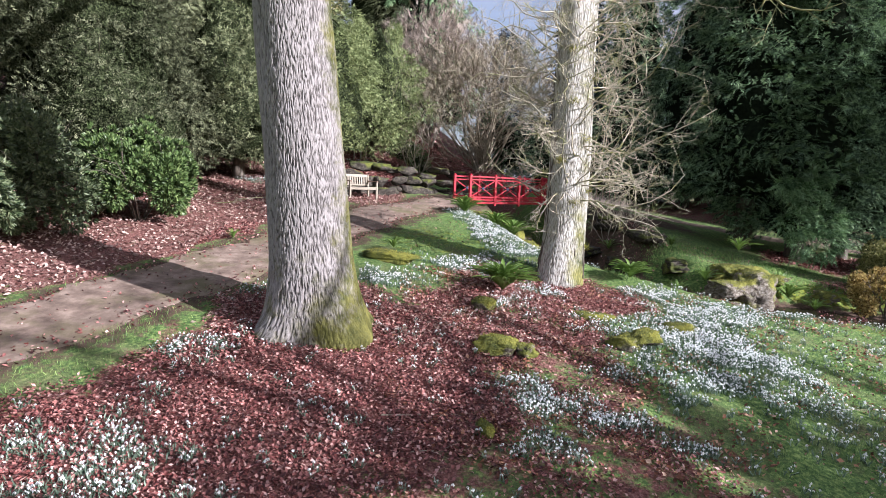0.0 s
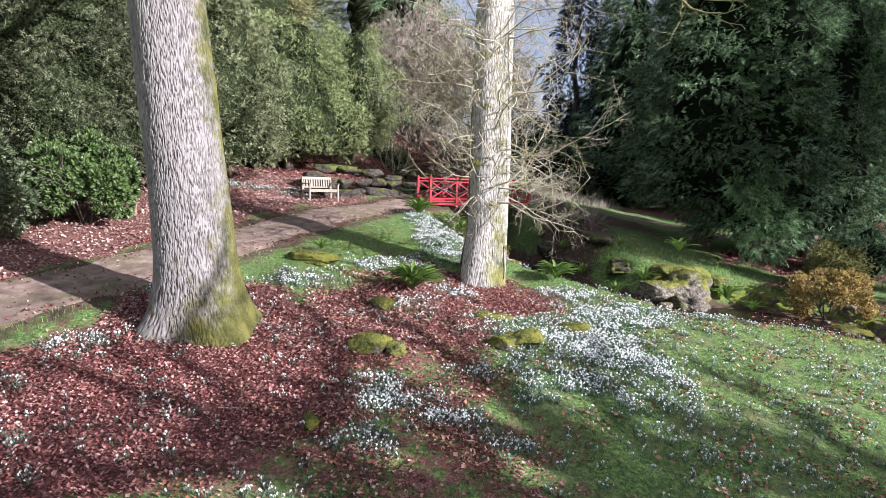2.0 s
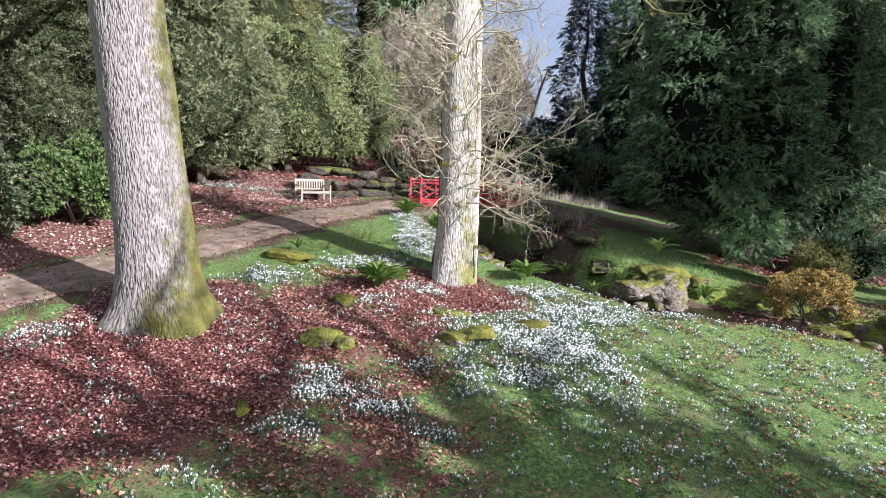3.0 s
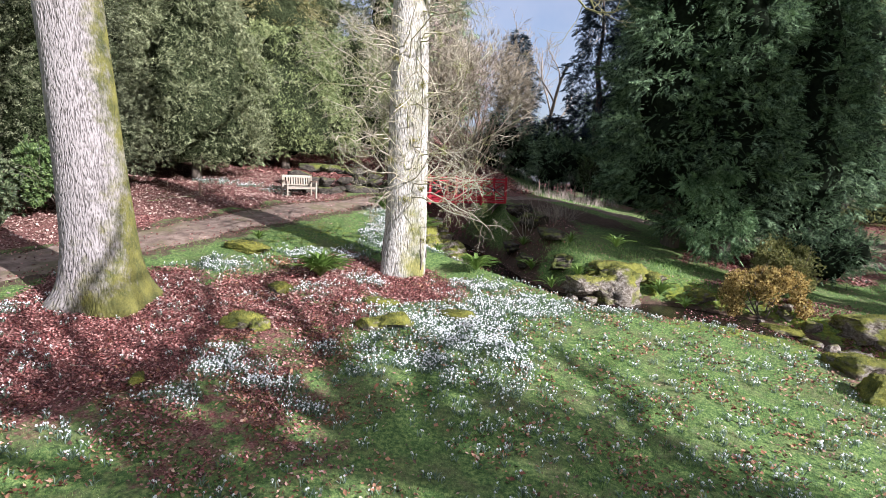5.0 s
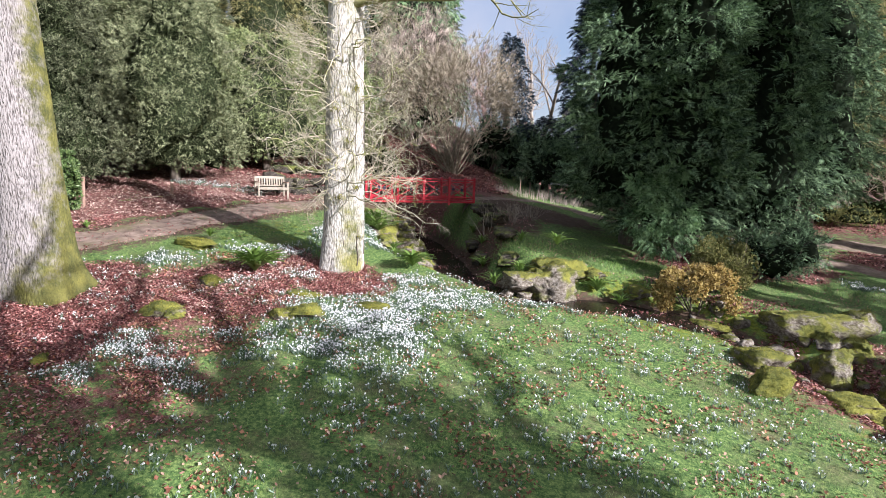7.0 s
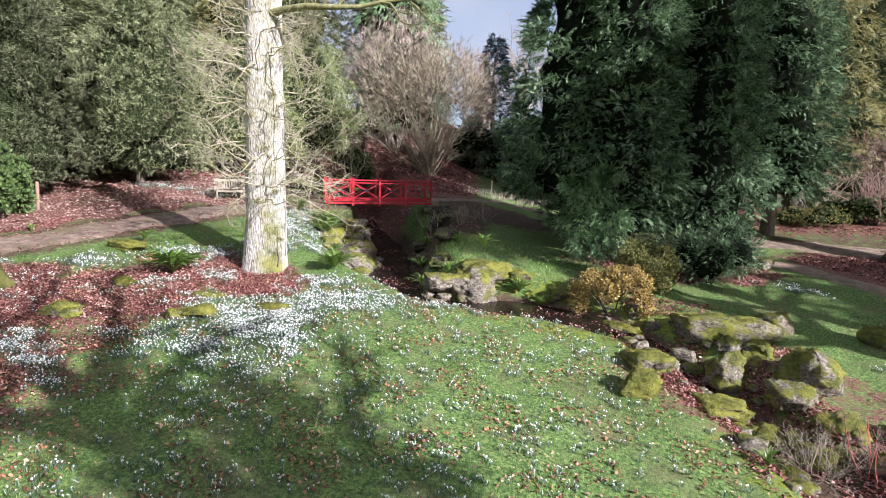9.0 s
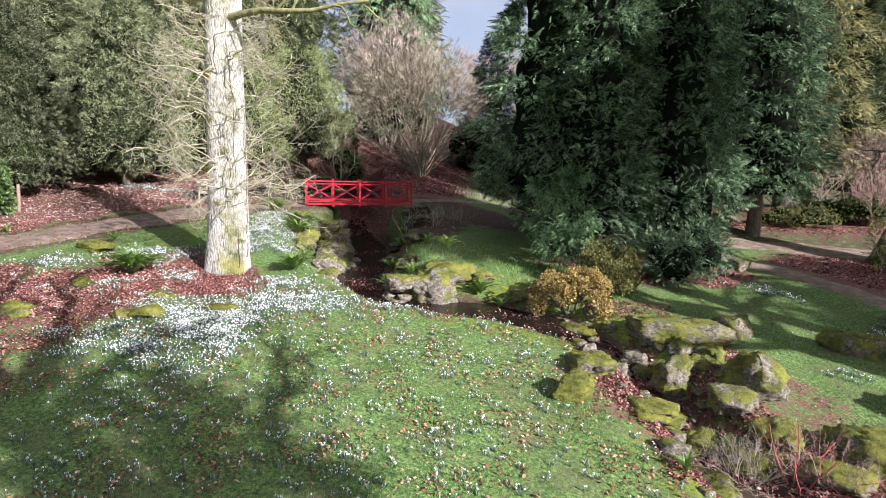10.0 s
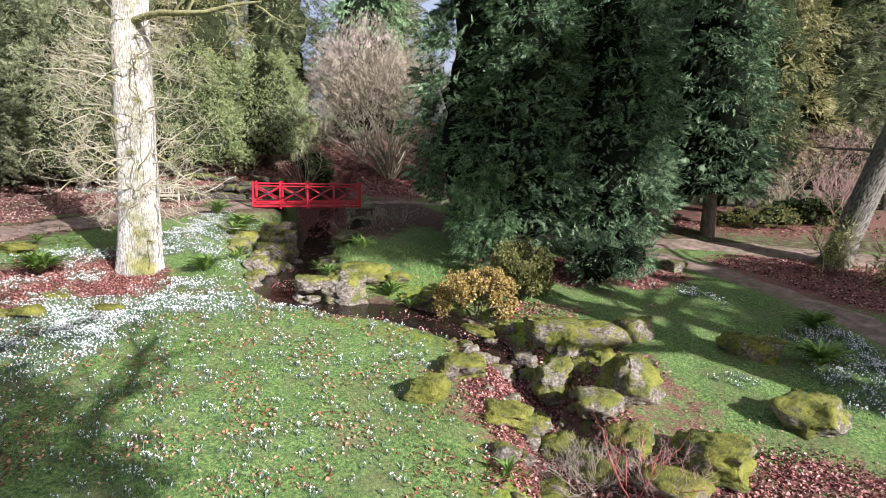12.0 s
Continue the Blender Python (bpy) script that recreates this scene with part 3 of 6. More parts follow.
# ---- trees ----
def furrowed_trunk(name, parent, height, r_top, r_base, lean, bark, seed, around=250, up=260, moss_side=(1, 0), roots=5, sink=0.35, bend=0.0, visible=6.0, oval=(0.0, 0.0), furrow=0.026, grain=25.0, foot_moss=0.46):
    """A trunk with root flare and furrowed bark; local origin at the foot."""
    u = np.linspace(0, 1, up)
    zs = -sink + np.where(u < 0.8, u / 0.8 * (visible + sink), visible + sink + (u - 0.8) / 0.2 * (height - visible))
    a = np.linspace(0, 2 * np.pi, around, endpoint=False)
    rise = np.clip(zs, 0, None)
    flare = (r_base - r_top * 1.12) * np.exp(-rise / 0.55)
    rad = r_top * (1.12 - 0.22 * np.clip(rise / height, 0, 1))
    cx = lean[0] * rise + bend * np.sin(rise * 0.7)
    cy = lean[1] * rise
    v = np.zeros((up, around, 3))
    moss, ridge = np.zeros((up, around)), np.zeros((up, around))
    for i, z in enumerate(zs):
        buttress = 1 + 0.42 * np.cos(roots * a + seed) * math.exp(-max(z, 0) / 0.55) * 0.95 + 0.10 * np.cos(2 * a + seed * 2)* math.exp(-max(z, 0) / 2)
        base = rad[i] + flare[i] * buttress
        for j in range(around):
            ca, sa = math.cos(a[j]), math.sin(a[j])
            w = 0.30 * noise.noise(Vector((ca * 5.5, sa * 5.5, z * 4.5 + seed)))
            k = grain * r_top
            n1 = noise.noise(Vector((ca * k + w, sa * k + w, z * 5.5 + seed)))
            n2 = noise.noise(Vector((ca * k * 1.9 + w, sa * k * 1.9, z * 11.0 - seed)))
            plate = min(1.0, abs(n1) * 5.2) * (0.72 + 0.28 * min(1.0, abs(n2) * 4.5))
            ridge[i, j] = plate
            lump = noise.noise(Vector((ca * 1.3, sa * 1.3, z * 0.7 + seed * 3)))
            r = base[j] * (1 + 0.045 * lump) * (1 + oval[1] * math.cos(2 * (a[j] - oval[0]))) + furrow * (plate - 0.6)
            v[i, j] = (cx[i] + ca * r, cy[i] + sa * r, z)
        facing = np.cos(a) * moss_side[0] + np.sin(a) * moss_side[1]
        moss[i] = 0.46 * np.clip(facing, 0, 1) ** 1.6 + foot_moss * math.exp(-max(z, 0) / 0.8) * (0.75 + 0.25 * np.cos(3 * a + seed)) + 0.06 * np.sin(z * 1.7)
    i, j = np.meshgrid(np.arange(up - 1), np.arange(around), indexing="ij")
    f = np.stack([i * around + j, i * around + (j + 1) % around, (i + 1) * around + (j + 1) % around, (i + 1) * around + j], -1).reshape(-1, 4)
    me = mesh_of(name, v.reshape(-1, 3), f, bark, smooth=True)
    weight(me, "ridge", ridge.ravel())
    weight(me, "moss", moss.ravel())
    return mesh_part("trunk", me, parent)


def grow(rng, out, p, d, length, r, depth, kids=4, spread=0.8, rise=0.15, wobble=0.18, shrink=0.6, thin=0.5, tip=0.25, first=0.3, least=0.0022):
    """Adds a branch and its side branches to out, as tubes."""
    n = 6 if depth > 1 else 4
    pts, dirs = [np.array(p, float)], []
    d = np.array(d, float)
    for k in range(n):
        d = d + rng.normal(0, wobble, 3) + np.array([0, 0, rise / n])
        d /= np.linalg.norm(d)
        dirs.append(d)
        pts.append(pts[-1] + d * length / n)
    rr = r * np.linspace(1, tip, n + 1)
    out.append(tube(pts, rr, 7 if r > 0.06 else 4 if r > 0.012 else 3))
    if depth <= 0:
        return
    for k in range(kids):
        u = first + (1 - first) * (k + rng.uniform(0.1, 0.9)) / kids
        i = min(int(u * n), n - 1)
        q = pts[i] + (pts[i + 1] - pts[i]) * (u * n - i)
        side = rng.normal(0, 1, 3)
        side -= dirs[i] * side.dot(dirs[i])
        side /= np.linalg.norm(side) + 1e-9
        nd = dirs[i] * (1 - spread * 0.5) + side * spread
        grow(rng, out, q, nd / np.linalg.norm(nd), length * shrink * rng.uniform(0.7, 1.2) * (1.1 - 0.4 * u), max(r * thin * (1 - 0.5 * u), least), depth - 1,
             kids, spread, rise, wobble, shrink, thin, tip, 0.2, least)


def branches_part(name, parent, out, mat, label=""):
    v, f = join(out)
    return mesh_part(name, mesh_of(name, v, f, mat, smooth=True), parent, label)


def big_oak():
    rng = np.random.default_rng(11)
    t = thing("oak_tree", Matrix.Translation((-4.3, 9.45, float(lie(-4.3, 9.45)))), "massive old oak with furrowed grey bark and mossy root flare", "tree")
    furrowed_trunk("oak_trunk", t, 9.0, 0.60, 1.02, (-0.085, -0.02), OAK_BARK, 3.1, 350, 240, moss_side=(0.9, 0.44), roots=4, furrow=0.026, grain=44.0)
    for k in range(5):
        out = []
        a = 2 * math.pi * k / 5 + 0.6
        grow(rng, out, (-0.085 * 8.4, -0.17, 8.2 + 0.15 * k), (math.cos(a) * 0.8, math.sin(a) * 0.8, 0.75), 5.5, 0.22, 2, 4, 0.8, 0.3)
        branches_part("limb", t, out, DARK_BARK)
    return t


def pale_oak():
    rng = np.random.default_rng(23)
    t = thing("pale_tree", Matrix.Translation(spot(0.97, 14.14)), "pale-barked tree hung with bare twiggy shoots among snowdrops", "tree")
    furrowed_trunk("pale_trunk", t, 8.2, 0.48, 0.60, (0.012, 0.0), PALE_BARK, 7.7, 230, 220, moss_side=(0.6, -0.6), roots=6, furrow=0.012, grain=30.0, bend=0.03, foot_moss=0.22, visible=7.6, oval=(0.76, 0.11))
    limbs = [((-0.12, 0, 7.0), (-0.6, -0.1, 0.8), 4.5, 0.27), ((0.1, -0.1, 7.2), (1.0, -0.15, 0.06), 4.6, 0.12), ((0.12, 0.1, 7.6), (0.35, 0.2, 1.0), 5.0, 0.21), ((0.0, -0.2, 7.8), (0.5, -0.7, 0.7), 4.0, 0.12)]
    for p, d, length, r in limbs:
        out = []
        grow(rng, out, p, d, length, r, 3, 4, 0.75, 0.25, 0.2)
        branches_part("limb", t, out, MOSSY_LIMB)
    for k in range(9):
        n = 26
        z = np.linspace(0.1 + 0.3 * (k % 3), rng.uniform(3.5, 7.2), n)
        a = rng.uniform(0, 6.28) + np.cumsum(rng.normal(0, 0.07, n))
        r = (0.605 - 0.11 * smooth(0.0, 1.3, z)) * (1 + 0.11 * np.cos(2 * (a - 0.76))) - 0.03 * smooth(1.0, 8.0, z) + 0.015
        vine = tube(np.stack([0.012 * z + 0.03 * np.sin(z * 0.7) + np.cos(a) * r, np.sin(a) * r, z], -1), rng.uniform(0.008, 0.018) * np.linspace(1.2, 0.5, n), 5)
        mesh_part("ivy_stem", mesh_of("ivy_stem", *vine, DARK_BARK, smooth=True), t, "thin dark ivy stem on the bark")
    for k in range(104):
        a = rng.uniform(0, 2 * math.pi)
        z = rng.uniform(2.0, 6.2) if k % 4 else rng.uniform(6.0, 7.4)
        long = rng.uniform(1.2, 2.9) * (1.15 if math.cos(a) > 0.2 else 1.0) * (1.0 if z < 5.6 else 0.7)
        out = []
        grow(rng, out, (0.42 * math.cos(a), 0.42 * math.sin(a), z), (math.cos(a), math.sin(a), rng.uniform(-0.3, 0.4)), long, 0.019, 2, 8, 0.9, 0.15, 0.34, 0.40, 0.6, 0.4, 0.25, 0.0028)
        branches_part("twiggy_shoot", t, out, TWIG_PALE)
    for z, a, size in ((2.0, -1.4, 0.20), (2.3, -0.5, 0.16), (3.0, -2.1, 0.17), (3.5, -1.0, 0.22), (4.4, -1.7, 0.16), (5.0, -0.6, 0.18), (5.6, -1.9, 0.15), (0.9, -0.2, 0.17)):
        n = 260
        d = rng.normal(0, 1, (n, 3)) + np.array([math.cos(a), math.sin(a), -0.2]) * 0.8
        d /= np.linalg.norm(d, axis=1)[:, None]
        at = np.array([0.48 * math.cos(a), 0.48 * math.sin(a), z]) + d * size * rng.uniform(0.3, 1.0, (n, 1)) * np.array([1.3, 1.0, 0.75])
        v, f = scatter(BLADE, frames_of(rng, n, d, 0.5, 0.6, (0.03, 0.09)), at)
        tagged(mesh_part("mossy_burr", mesh_of("mossy_burr", v, f, MOSS_TUFT), t, "mossy tuft of short shoots on the bark"), kind="stuff")
    return t


def crown_tree(name, label, height, radius, foot, mat, seed, template, sprays, shape=1.0, droop=0.35, trunk_r=0.2, start=0.4, group="evergreens", lumps=90, lump=0.75, flat=0.7, filled=True, ruffle=0.28):
    """An evergreen: a trunk and a crown of many leafy masses, each clad in drooping sprays."""
    rng = np.random.default_rng(seed)
    t = thing(name, Matrix.Translation(foot), label, "tree", group)
    pts = [(rng.normal(0, 0.04) * k, rng.normal(0, 0.04) * k, -0.3 + (height * 0.95 + 0.3) * k / 8) for k in range(9)]
    v, f = tube(pts, trunk_r * np.linspace(1.2, 0.12, 9), 10)
    mesh_part("trunk", mesh_of("trunk", v, f, DARK_BARK, smooth=True), t)

    def reach(z, a):
        u = np.clip((z - start) / (height - start + 0.3), 0, 1)
        return radius * (1 - u ** 1.5) ** shape * (0.7 + 0.3 * np.clip((z - start) / 1.0, 0, 1)) * (1 + 0.13 * np.sin(3 * a + seed) + 0.10 * np.sin(1.3 * z + 2 * a))

    per = int(sprays * 0.84) // lumps
    m = int(sprays * 0.16)
    za, aa = start + 0.2 + (height - start - 0.4) * rng.uniform(0, 1, m) ** 1.2, rng.uniform(0, 2 * np.pi, m)
    ra = np.maximum(reach(za, aa) - lump * 0.35, 0.05) * rng.uniform(0.82, 1.05, m)
    places = [np.stack([np.cos(aa) * ra, np.sin(aa) * ra, za], -1)]
    forward = [np.stack([np.cos(aa), np.sin(aa), np.full(m, -droop)], -1)]
    for k in range(lumps):
        u = (k + rng.uniform(0, 1)) / lumps
        size = lump * rng.uniform(0.65, 1.3) * (1.1 - 0.45 * u)
        z = start + size * flat * 0.7 + (height - start - size * 0.8) * u ** 1.05
        a = k * 2.399 + rng.normal(0, 0.3)
        r = max(0.0, float(reach(z, a)) - size * 0.6) * (rng.uniform(0.78, 1.14) if k % 5 else rng.uniform(0.5, 0.8))
        out = np.array([math.cos(a), math.sin(a), 0.25])
        c = np.array([math.cos(a) * r, math.sin(a) * r, z])
        d = rng.normal(0, 1, (per * 2, 3))
        d /= np.linalg.norm(d, axis=1)[:, None]
        d = d[np.argsort(-(d @ out) + rng.uniform(0, 0.7, per * 2))][:per]
        p = c + d * np.array([size, size, size * flat]) * rng.uniform(0.72, 1.12, per)[:, None]
        p[:, 2] = np.maximum(p[:, 2], 0.05)
        places.append(p)
        forward.append(d * 0.55 + out * 0.5 + np.array([0, 0, 0.1 - droop]))
        if k % 12 == 0:
            q = np.linspace(0, 0.9, 5)[:, None]
            limb = tube(np.array([0, 0, z - 0.3 * r])[None] * (1 - q) + c[None] * q, 0.035 * np.linspace(1, 0.25, 5), 4)
            mesh_part("limb", mesh_of("limb", *limb, DARK_BARK), t)
    places, forward = np.concatenate(places), np.concatenate(forward)
    # dark shell inside the crown, in place of shade in its gaps
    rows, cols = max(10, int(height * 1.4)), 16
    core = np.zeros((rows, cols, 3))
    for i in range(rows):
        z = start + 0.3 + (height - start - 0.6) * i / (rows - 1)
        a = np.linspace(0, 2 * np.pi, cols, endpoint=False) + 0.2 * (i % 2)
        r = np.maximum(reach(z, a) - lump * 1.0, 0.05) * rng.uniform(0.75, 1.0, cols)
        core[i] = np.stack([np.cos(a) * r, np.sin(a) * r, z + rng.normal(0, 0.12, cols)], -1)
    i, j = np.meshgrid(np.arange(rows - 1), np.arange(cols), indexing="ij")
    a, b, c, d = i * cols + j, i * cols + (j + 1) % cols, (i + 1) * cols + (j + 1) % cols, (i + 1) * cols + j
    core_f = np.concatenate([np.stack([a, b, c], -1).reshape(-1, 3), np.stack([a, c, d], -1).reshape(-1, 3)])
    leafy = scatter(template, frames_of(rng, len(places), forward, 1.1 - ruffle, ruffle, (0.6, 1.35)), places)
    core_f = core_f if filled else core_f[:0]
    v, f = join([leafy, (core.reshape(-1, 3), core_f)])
    mesh_part("crown", mesh_of("crown", v, f, [mat, YEW_SHADE_CORE if mat in (YEW, GOLD_YEW, SUNLIT_YEW, SHADED_YEW) else SHADE_CORE], np.concatenate([np.zeros(len(leafy[1])), np.ones(len(core_f))])), t)
    return t


def place_copy(ob, x, y, turn, size=1.0, tall=None, dz=0.0, label=""):
    old = ob.scale.copy()
    ob.scale = (size, size, tall or size)
    c = copy_thing(ob, Matrix.Translation(spot(x, y, dz)) @ Matrix.Rotation(radians(turn), 4, 'Z'))
    ob.scale = old
    if label:
        c["label"] = label
    return c


def bush(name, label, foot, radii, mat, seed, template, sprays, lumps=9, group="shrubs", inner=0.35, stem=True, category="bush", hull=True, out=0.62, lump=(0.34, 0.55)):
    """A rounded shrub: stems and lumpy masses of leafy shoots."""
    rng = np.random.default_rng(seed)
    t = thing(name, Matrix.Translation(foot), label, category, group)
    rx, ry, rz = radii
    places, forward, cores = [], [], []
    for k in range(lumps):
        a = k * 2.399 + rng.uniform(-0.3, 0.3)
        e = rng.uniform(0.05, 1.0) ** 0.8
        c = np.array([math.cos(a) * rx * out * math.sqrt(1 - e * e * 0.7), math.sin(a) * ry * out * math.sqrt(1 - e * e * 0.7), rz * (0.18 + 0.6 * e)])
        r = np.array([rx, ry, rz * 0.8]) * rng.uniform(*lump)
        m = sprays // lumps
        d = rng.normal(0, 1, (m, 3))
        d /= np.linalg.norm(d, axis=1)[:, None]
        s = rng.uniform(inner, 1.0, m) ** 0.4
        p = c + d * r * s[:, None] * (1 + 0.12 * np.sin(5 * d[:, :1] + 4 * d[:, 1:2] + k))
        keep = p[:, 2] > 0.03
        places.append(p[keep])
        forward.append((d + np.array([0, 0, 0.25]))[keep])
        # dark core in each lump: inner shade given as colour
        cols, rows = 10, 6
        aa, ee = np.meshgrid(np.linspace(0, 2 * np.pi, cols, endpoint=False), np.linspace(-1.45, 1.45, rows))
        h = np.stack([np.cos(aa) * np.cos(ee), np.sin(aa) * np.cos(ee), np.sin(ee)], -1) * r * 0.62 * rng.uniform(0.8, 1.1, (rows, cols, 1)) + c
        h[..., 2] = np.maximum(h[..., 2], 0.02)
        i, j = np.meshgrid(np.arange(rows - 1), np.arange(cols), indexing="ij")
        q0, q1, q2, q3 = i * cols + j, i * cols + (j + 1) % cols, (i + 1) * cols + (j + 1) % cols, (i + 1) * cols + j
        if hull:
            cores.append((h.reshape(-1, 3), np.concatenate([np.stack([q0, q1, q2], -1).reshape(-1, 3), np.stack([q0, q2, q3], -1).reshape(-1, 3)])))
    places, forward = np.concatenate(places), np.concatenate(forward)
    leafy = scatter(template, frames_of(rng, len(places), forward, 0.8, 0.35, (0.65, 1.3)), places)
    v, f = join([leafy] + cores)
    mesh_part("foliage", mesh_of("foliage", v, f, [mat, SHADE_CORE if mat == CEDAR else YEW_SHADE_CORE], np.concatenate([np.zeros(len(leafy[1])), np.ones(len(f) - len(leafy[1]))])), t)
    if stem:
        for k in range(6):
            shoot = []
            a = rng.uniform(0, 6.28)
            grow(rng, shoot, (0.05 * math.cos(a), 0.05 * math.sin(a), -0.1), (math.cos(a) * 0.5, math.sin(a) * 0.5, 0.9), rz * 0.85, 0.03, 1, 4, 0.7)
            branches_part("stem", t, shoot, DARK_BARK)
    return t


def bare_dome(name, label, foot, height, spread, mat, seed, stems=9, depth=3, kids=6, group="bare shrubs", r=0.05, low=0.35, category="tree", least=0.003, haze=0, fine=0.008):
    """A many-stemmed leafless shrub or small tree; haze: clusters of fine twigs that round the crown off."""
    rng = np.random.default_rng(seed)
    t = thing(name, Matrix.Translation(foot), label, category, group)
    for k in range(stems):
        a = 2 * math.pi * k / stems + rng.uniform(-0.3, 0.3)
        tilt = (0.12 + 0.88 * ((k * 0.618) % 1.0)) * spread / height * (1.7 if not haze else 1.35)
        out = []
        grow(rng, out, (0.12 * math.cos(a), 0.12 * math.sin(a), -0.15), (math.cos(a) * tilt, math.sin(a) * tilt, 1.0), height * rng.uniform(0.6, 0.8) * math.sqrt(1 + tilt * tilt * 0.3) * (0.72 if haze else 1.0),
             r * rng.uniform(0.6, 1.1), depth, kids, 0.62, 0.35, 0.13 if not haze else 0.2, 0.5, 0.5, 0.4, low, least)
        branches_part("stem", t, out, mat)
    if haze:
        twig_v, twig_f = [], []
        for x, z, h in ((0, 0, 1.0), (0.10, 0.3, 0.85), (-0.12, 0.25, 0.8), (0.16, 0.1, 0.7), (-0.05, 0.5, 1.1)):
            k = len(twig_v)
            twig_v += [(-fine, z * 0.5, 0), (fine, z * 0.5, 0), (x * 2.2, h, x)]
            twig_f.append((k, k + 1, k + 2))
        d = rng.normal(0, 1, (haze, 3))
        d[:, 2] = np.abs(d[:, 2]) * 1.0 - 0.36
        d /= np.linalg.norm(d, axis=1)[:, None]
        reach = rng.uniform(0.25, 1.0, haze) ** 0.45 * (0.88 + 0.10 * np.sin(4 * d[:, 0] + seed) + 0.08 * np.sin(6 * d[:, 1] + 5 * d[:, 2]))
        c = height * 0.52
        p = np.stack([d[:, 0] * reach * spread, d[:, 1] * reach * spread, c + d[:, 2] * reach * (height - c)], -1)
        size = rng.uniform(0.4, 1.0, haze) * height * 0.08
        v, f = scatter((np.array(twig_v, float) * np.array([1.0, 1.0, 1.0]), np.array(twig_f)), frames_of(rng, haze, d * 0.7 + np.array([0, 0, 0.5]), 0.5, 0.5, (0.9, 1.1)) * size[:, None, None], p)
        mesh_part("twig_haze", mesh_of("twig_haze", v, f, mat), t)
    return t


# ---- bridge ----
BR0, BR1 = Vector((-0.78, 22.42, 0)), Vector((3.44, 24.60, 0))
BR_DIR = (BR1 - BR0).normalized()
BR_LEN, BR_WIDE = (BR1 - BR0).length, 1.24
DECK = 1.36


def beam_bm(a, b, wide, deep, bevel=0.008):
    """A squared timber from a to b."""
    a, b = Vector(a), Vector(b)
    q = (b - a).to_track_quat('X', 'Z').to_matrix().to_4x4()
    return box_bm(((b - a).length, wide, deep), Matrix.Translation((a + b) / 2) @ q, bevel)


def red_bridge():
    t = thing("footbridge", Matrix.Translation(BR0) @ Matrix.Rotation(math.atan2(BR_DIR.y, BR_DIR.x), 4, 'Z'),
              "red-painted timber footbridge with crossed railings over the stream", "bridge")
    bay = BR_LEN / 4
    for side, y in (("near", 0.0), ("far", BR_WIDE)):
        for i in range(5):
            x = i * bay
            low = 1.14 if 0 < i < 4 else DECK - 0.12
            post = part("post", box_bm((0.10, 0.10, 2.36 - low), Matrix.Translation((x, y, (2.36 + low) / 2)), 0.008), RED_PAINT, t)
            cap = bmesh.new()
            bmesh.ops.create_cone(cap, cap_ends=True, segments=4, radius1=0.078, radius2=0.012, depth=0.05, matrix=Matrix.Translation((x, y, 2.385)) @ Matrix.Rotation(radians(45), 4, 'Z'))
            part("post_cap", cap, RED_PAINT, post)
        for i in range(4):
            x0, x1 = i * bay + 0.05, (i + 1) * bay - 0.05
            part("top_rail", beam_bm((x0, y, 2.29), (x1, y, 2.29), 0.07, 0.06), RED_PAINT, t)
            part("middle_rail", beam_bm((x0, y, 2.17), (x1, y, 2.17), 0.05, 0.05), RED_PAINT, t)
            part("bottom_rail", beam_bm((x0, y, 1.48), (x1, y, 1.48), 0.06, 0.06), RED_PAINT, t)
            part("brace", beam_bm((x0, y - 0.016, 1.51), (x1, y - 0.016, 2.145), 0.03, 0.045, 0.004), RED_PAINT, t)
            part("brace", beam_bm((x0, y + 0.016, 2.145), (x1, y + 0.016, 1.51), 0.03, 0.045, 0.004), RED_PAINT, t)
            part("boss", box_bm((0.12, 0.10, 0.12), Matrix.Translation(((x0 + x1) / 2, y, 1.83)) @ Matrix.Rotation(radians(45), 4, 'Y'), 0.008), DARK_PAINT, t, "dark painted square boss")
        part("side_beam", beam_bm((0.03, y, 1.26), (BR_LEN - 0.03, y, 1.28), 0.09, 0.09), RED_PAINT, t)
        part("kick_rail", beam_bm((0.05, y, 1.375), (BR_LEN - 0.05, y, 1.375), 0.05, 0.05), RED_PAINT, t)
    n = 34
    for i in range(n):
        x = 0.07 + (BR_LEN - 0.14) * i / (n - 1)
        part("deck_plank", box_bm((BR_LEN / n - 0.012, BR_WIDE - 0.1, 0.035), Matrix.Translation((x, BR_WIDE / 2, DECK - 0.035 + 0.004 * ((i * 7) % 3 - 1))), 0.004), STAKE_WOOD, t)
    return t


DARK_PAINT = material("dark_blue_paint", [(0.3, (0.012, 0.012, 0.03)), (0.7, (0.03, 0.03, 0.06))], scale=6, rough=0.5, bump=0.1)


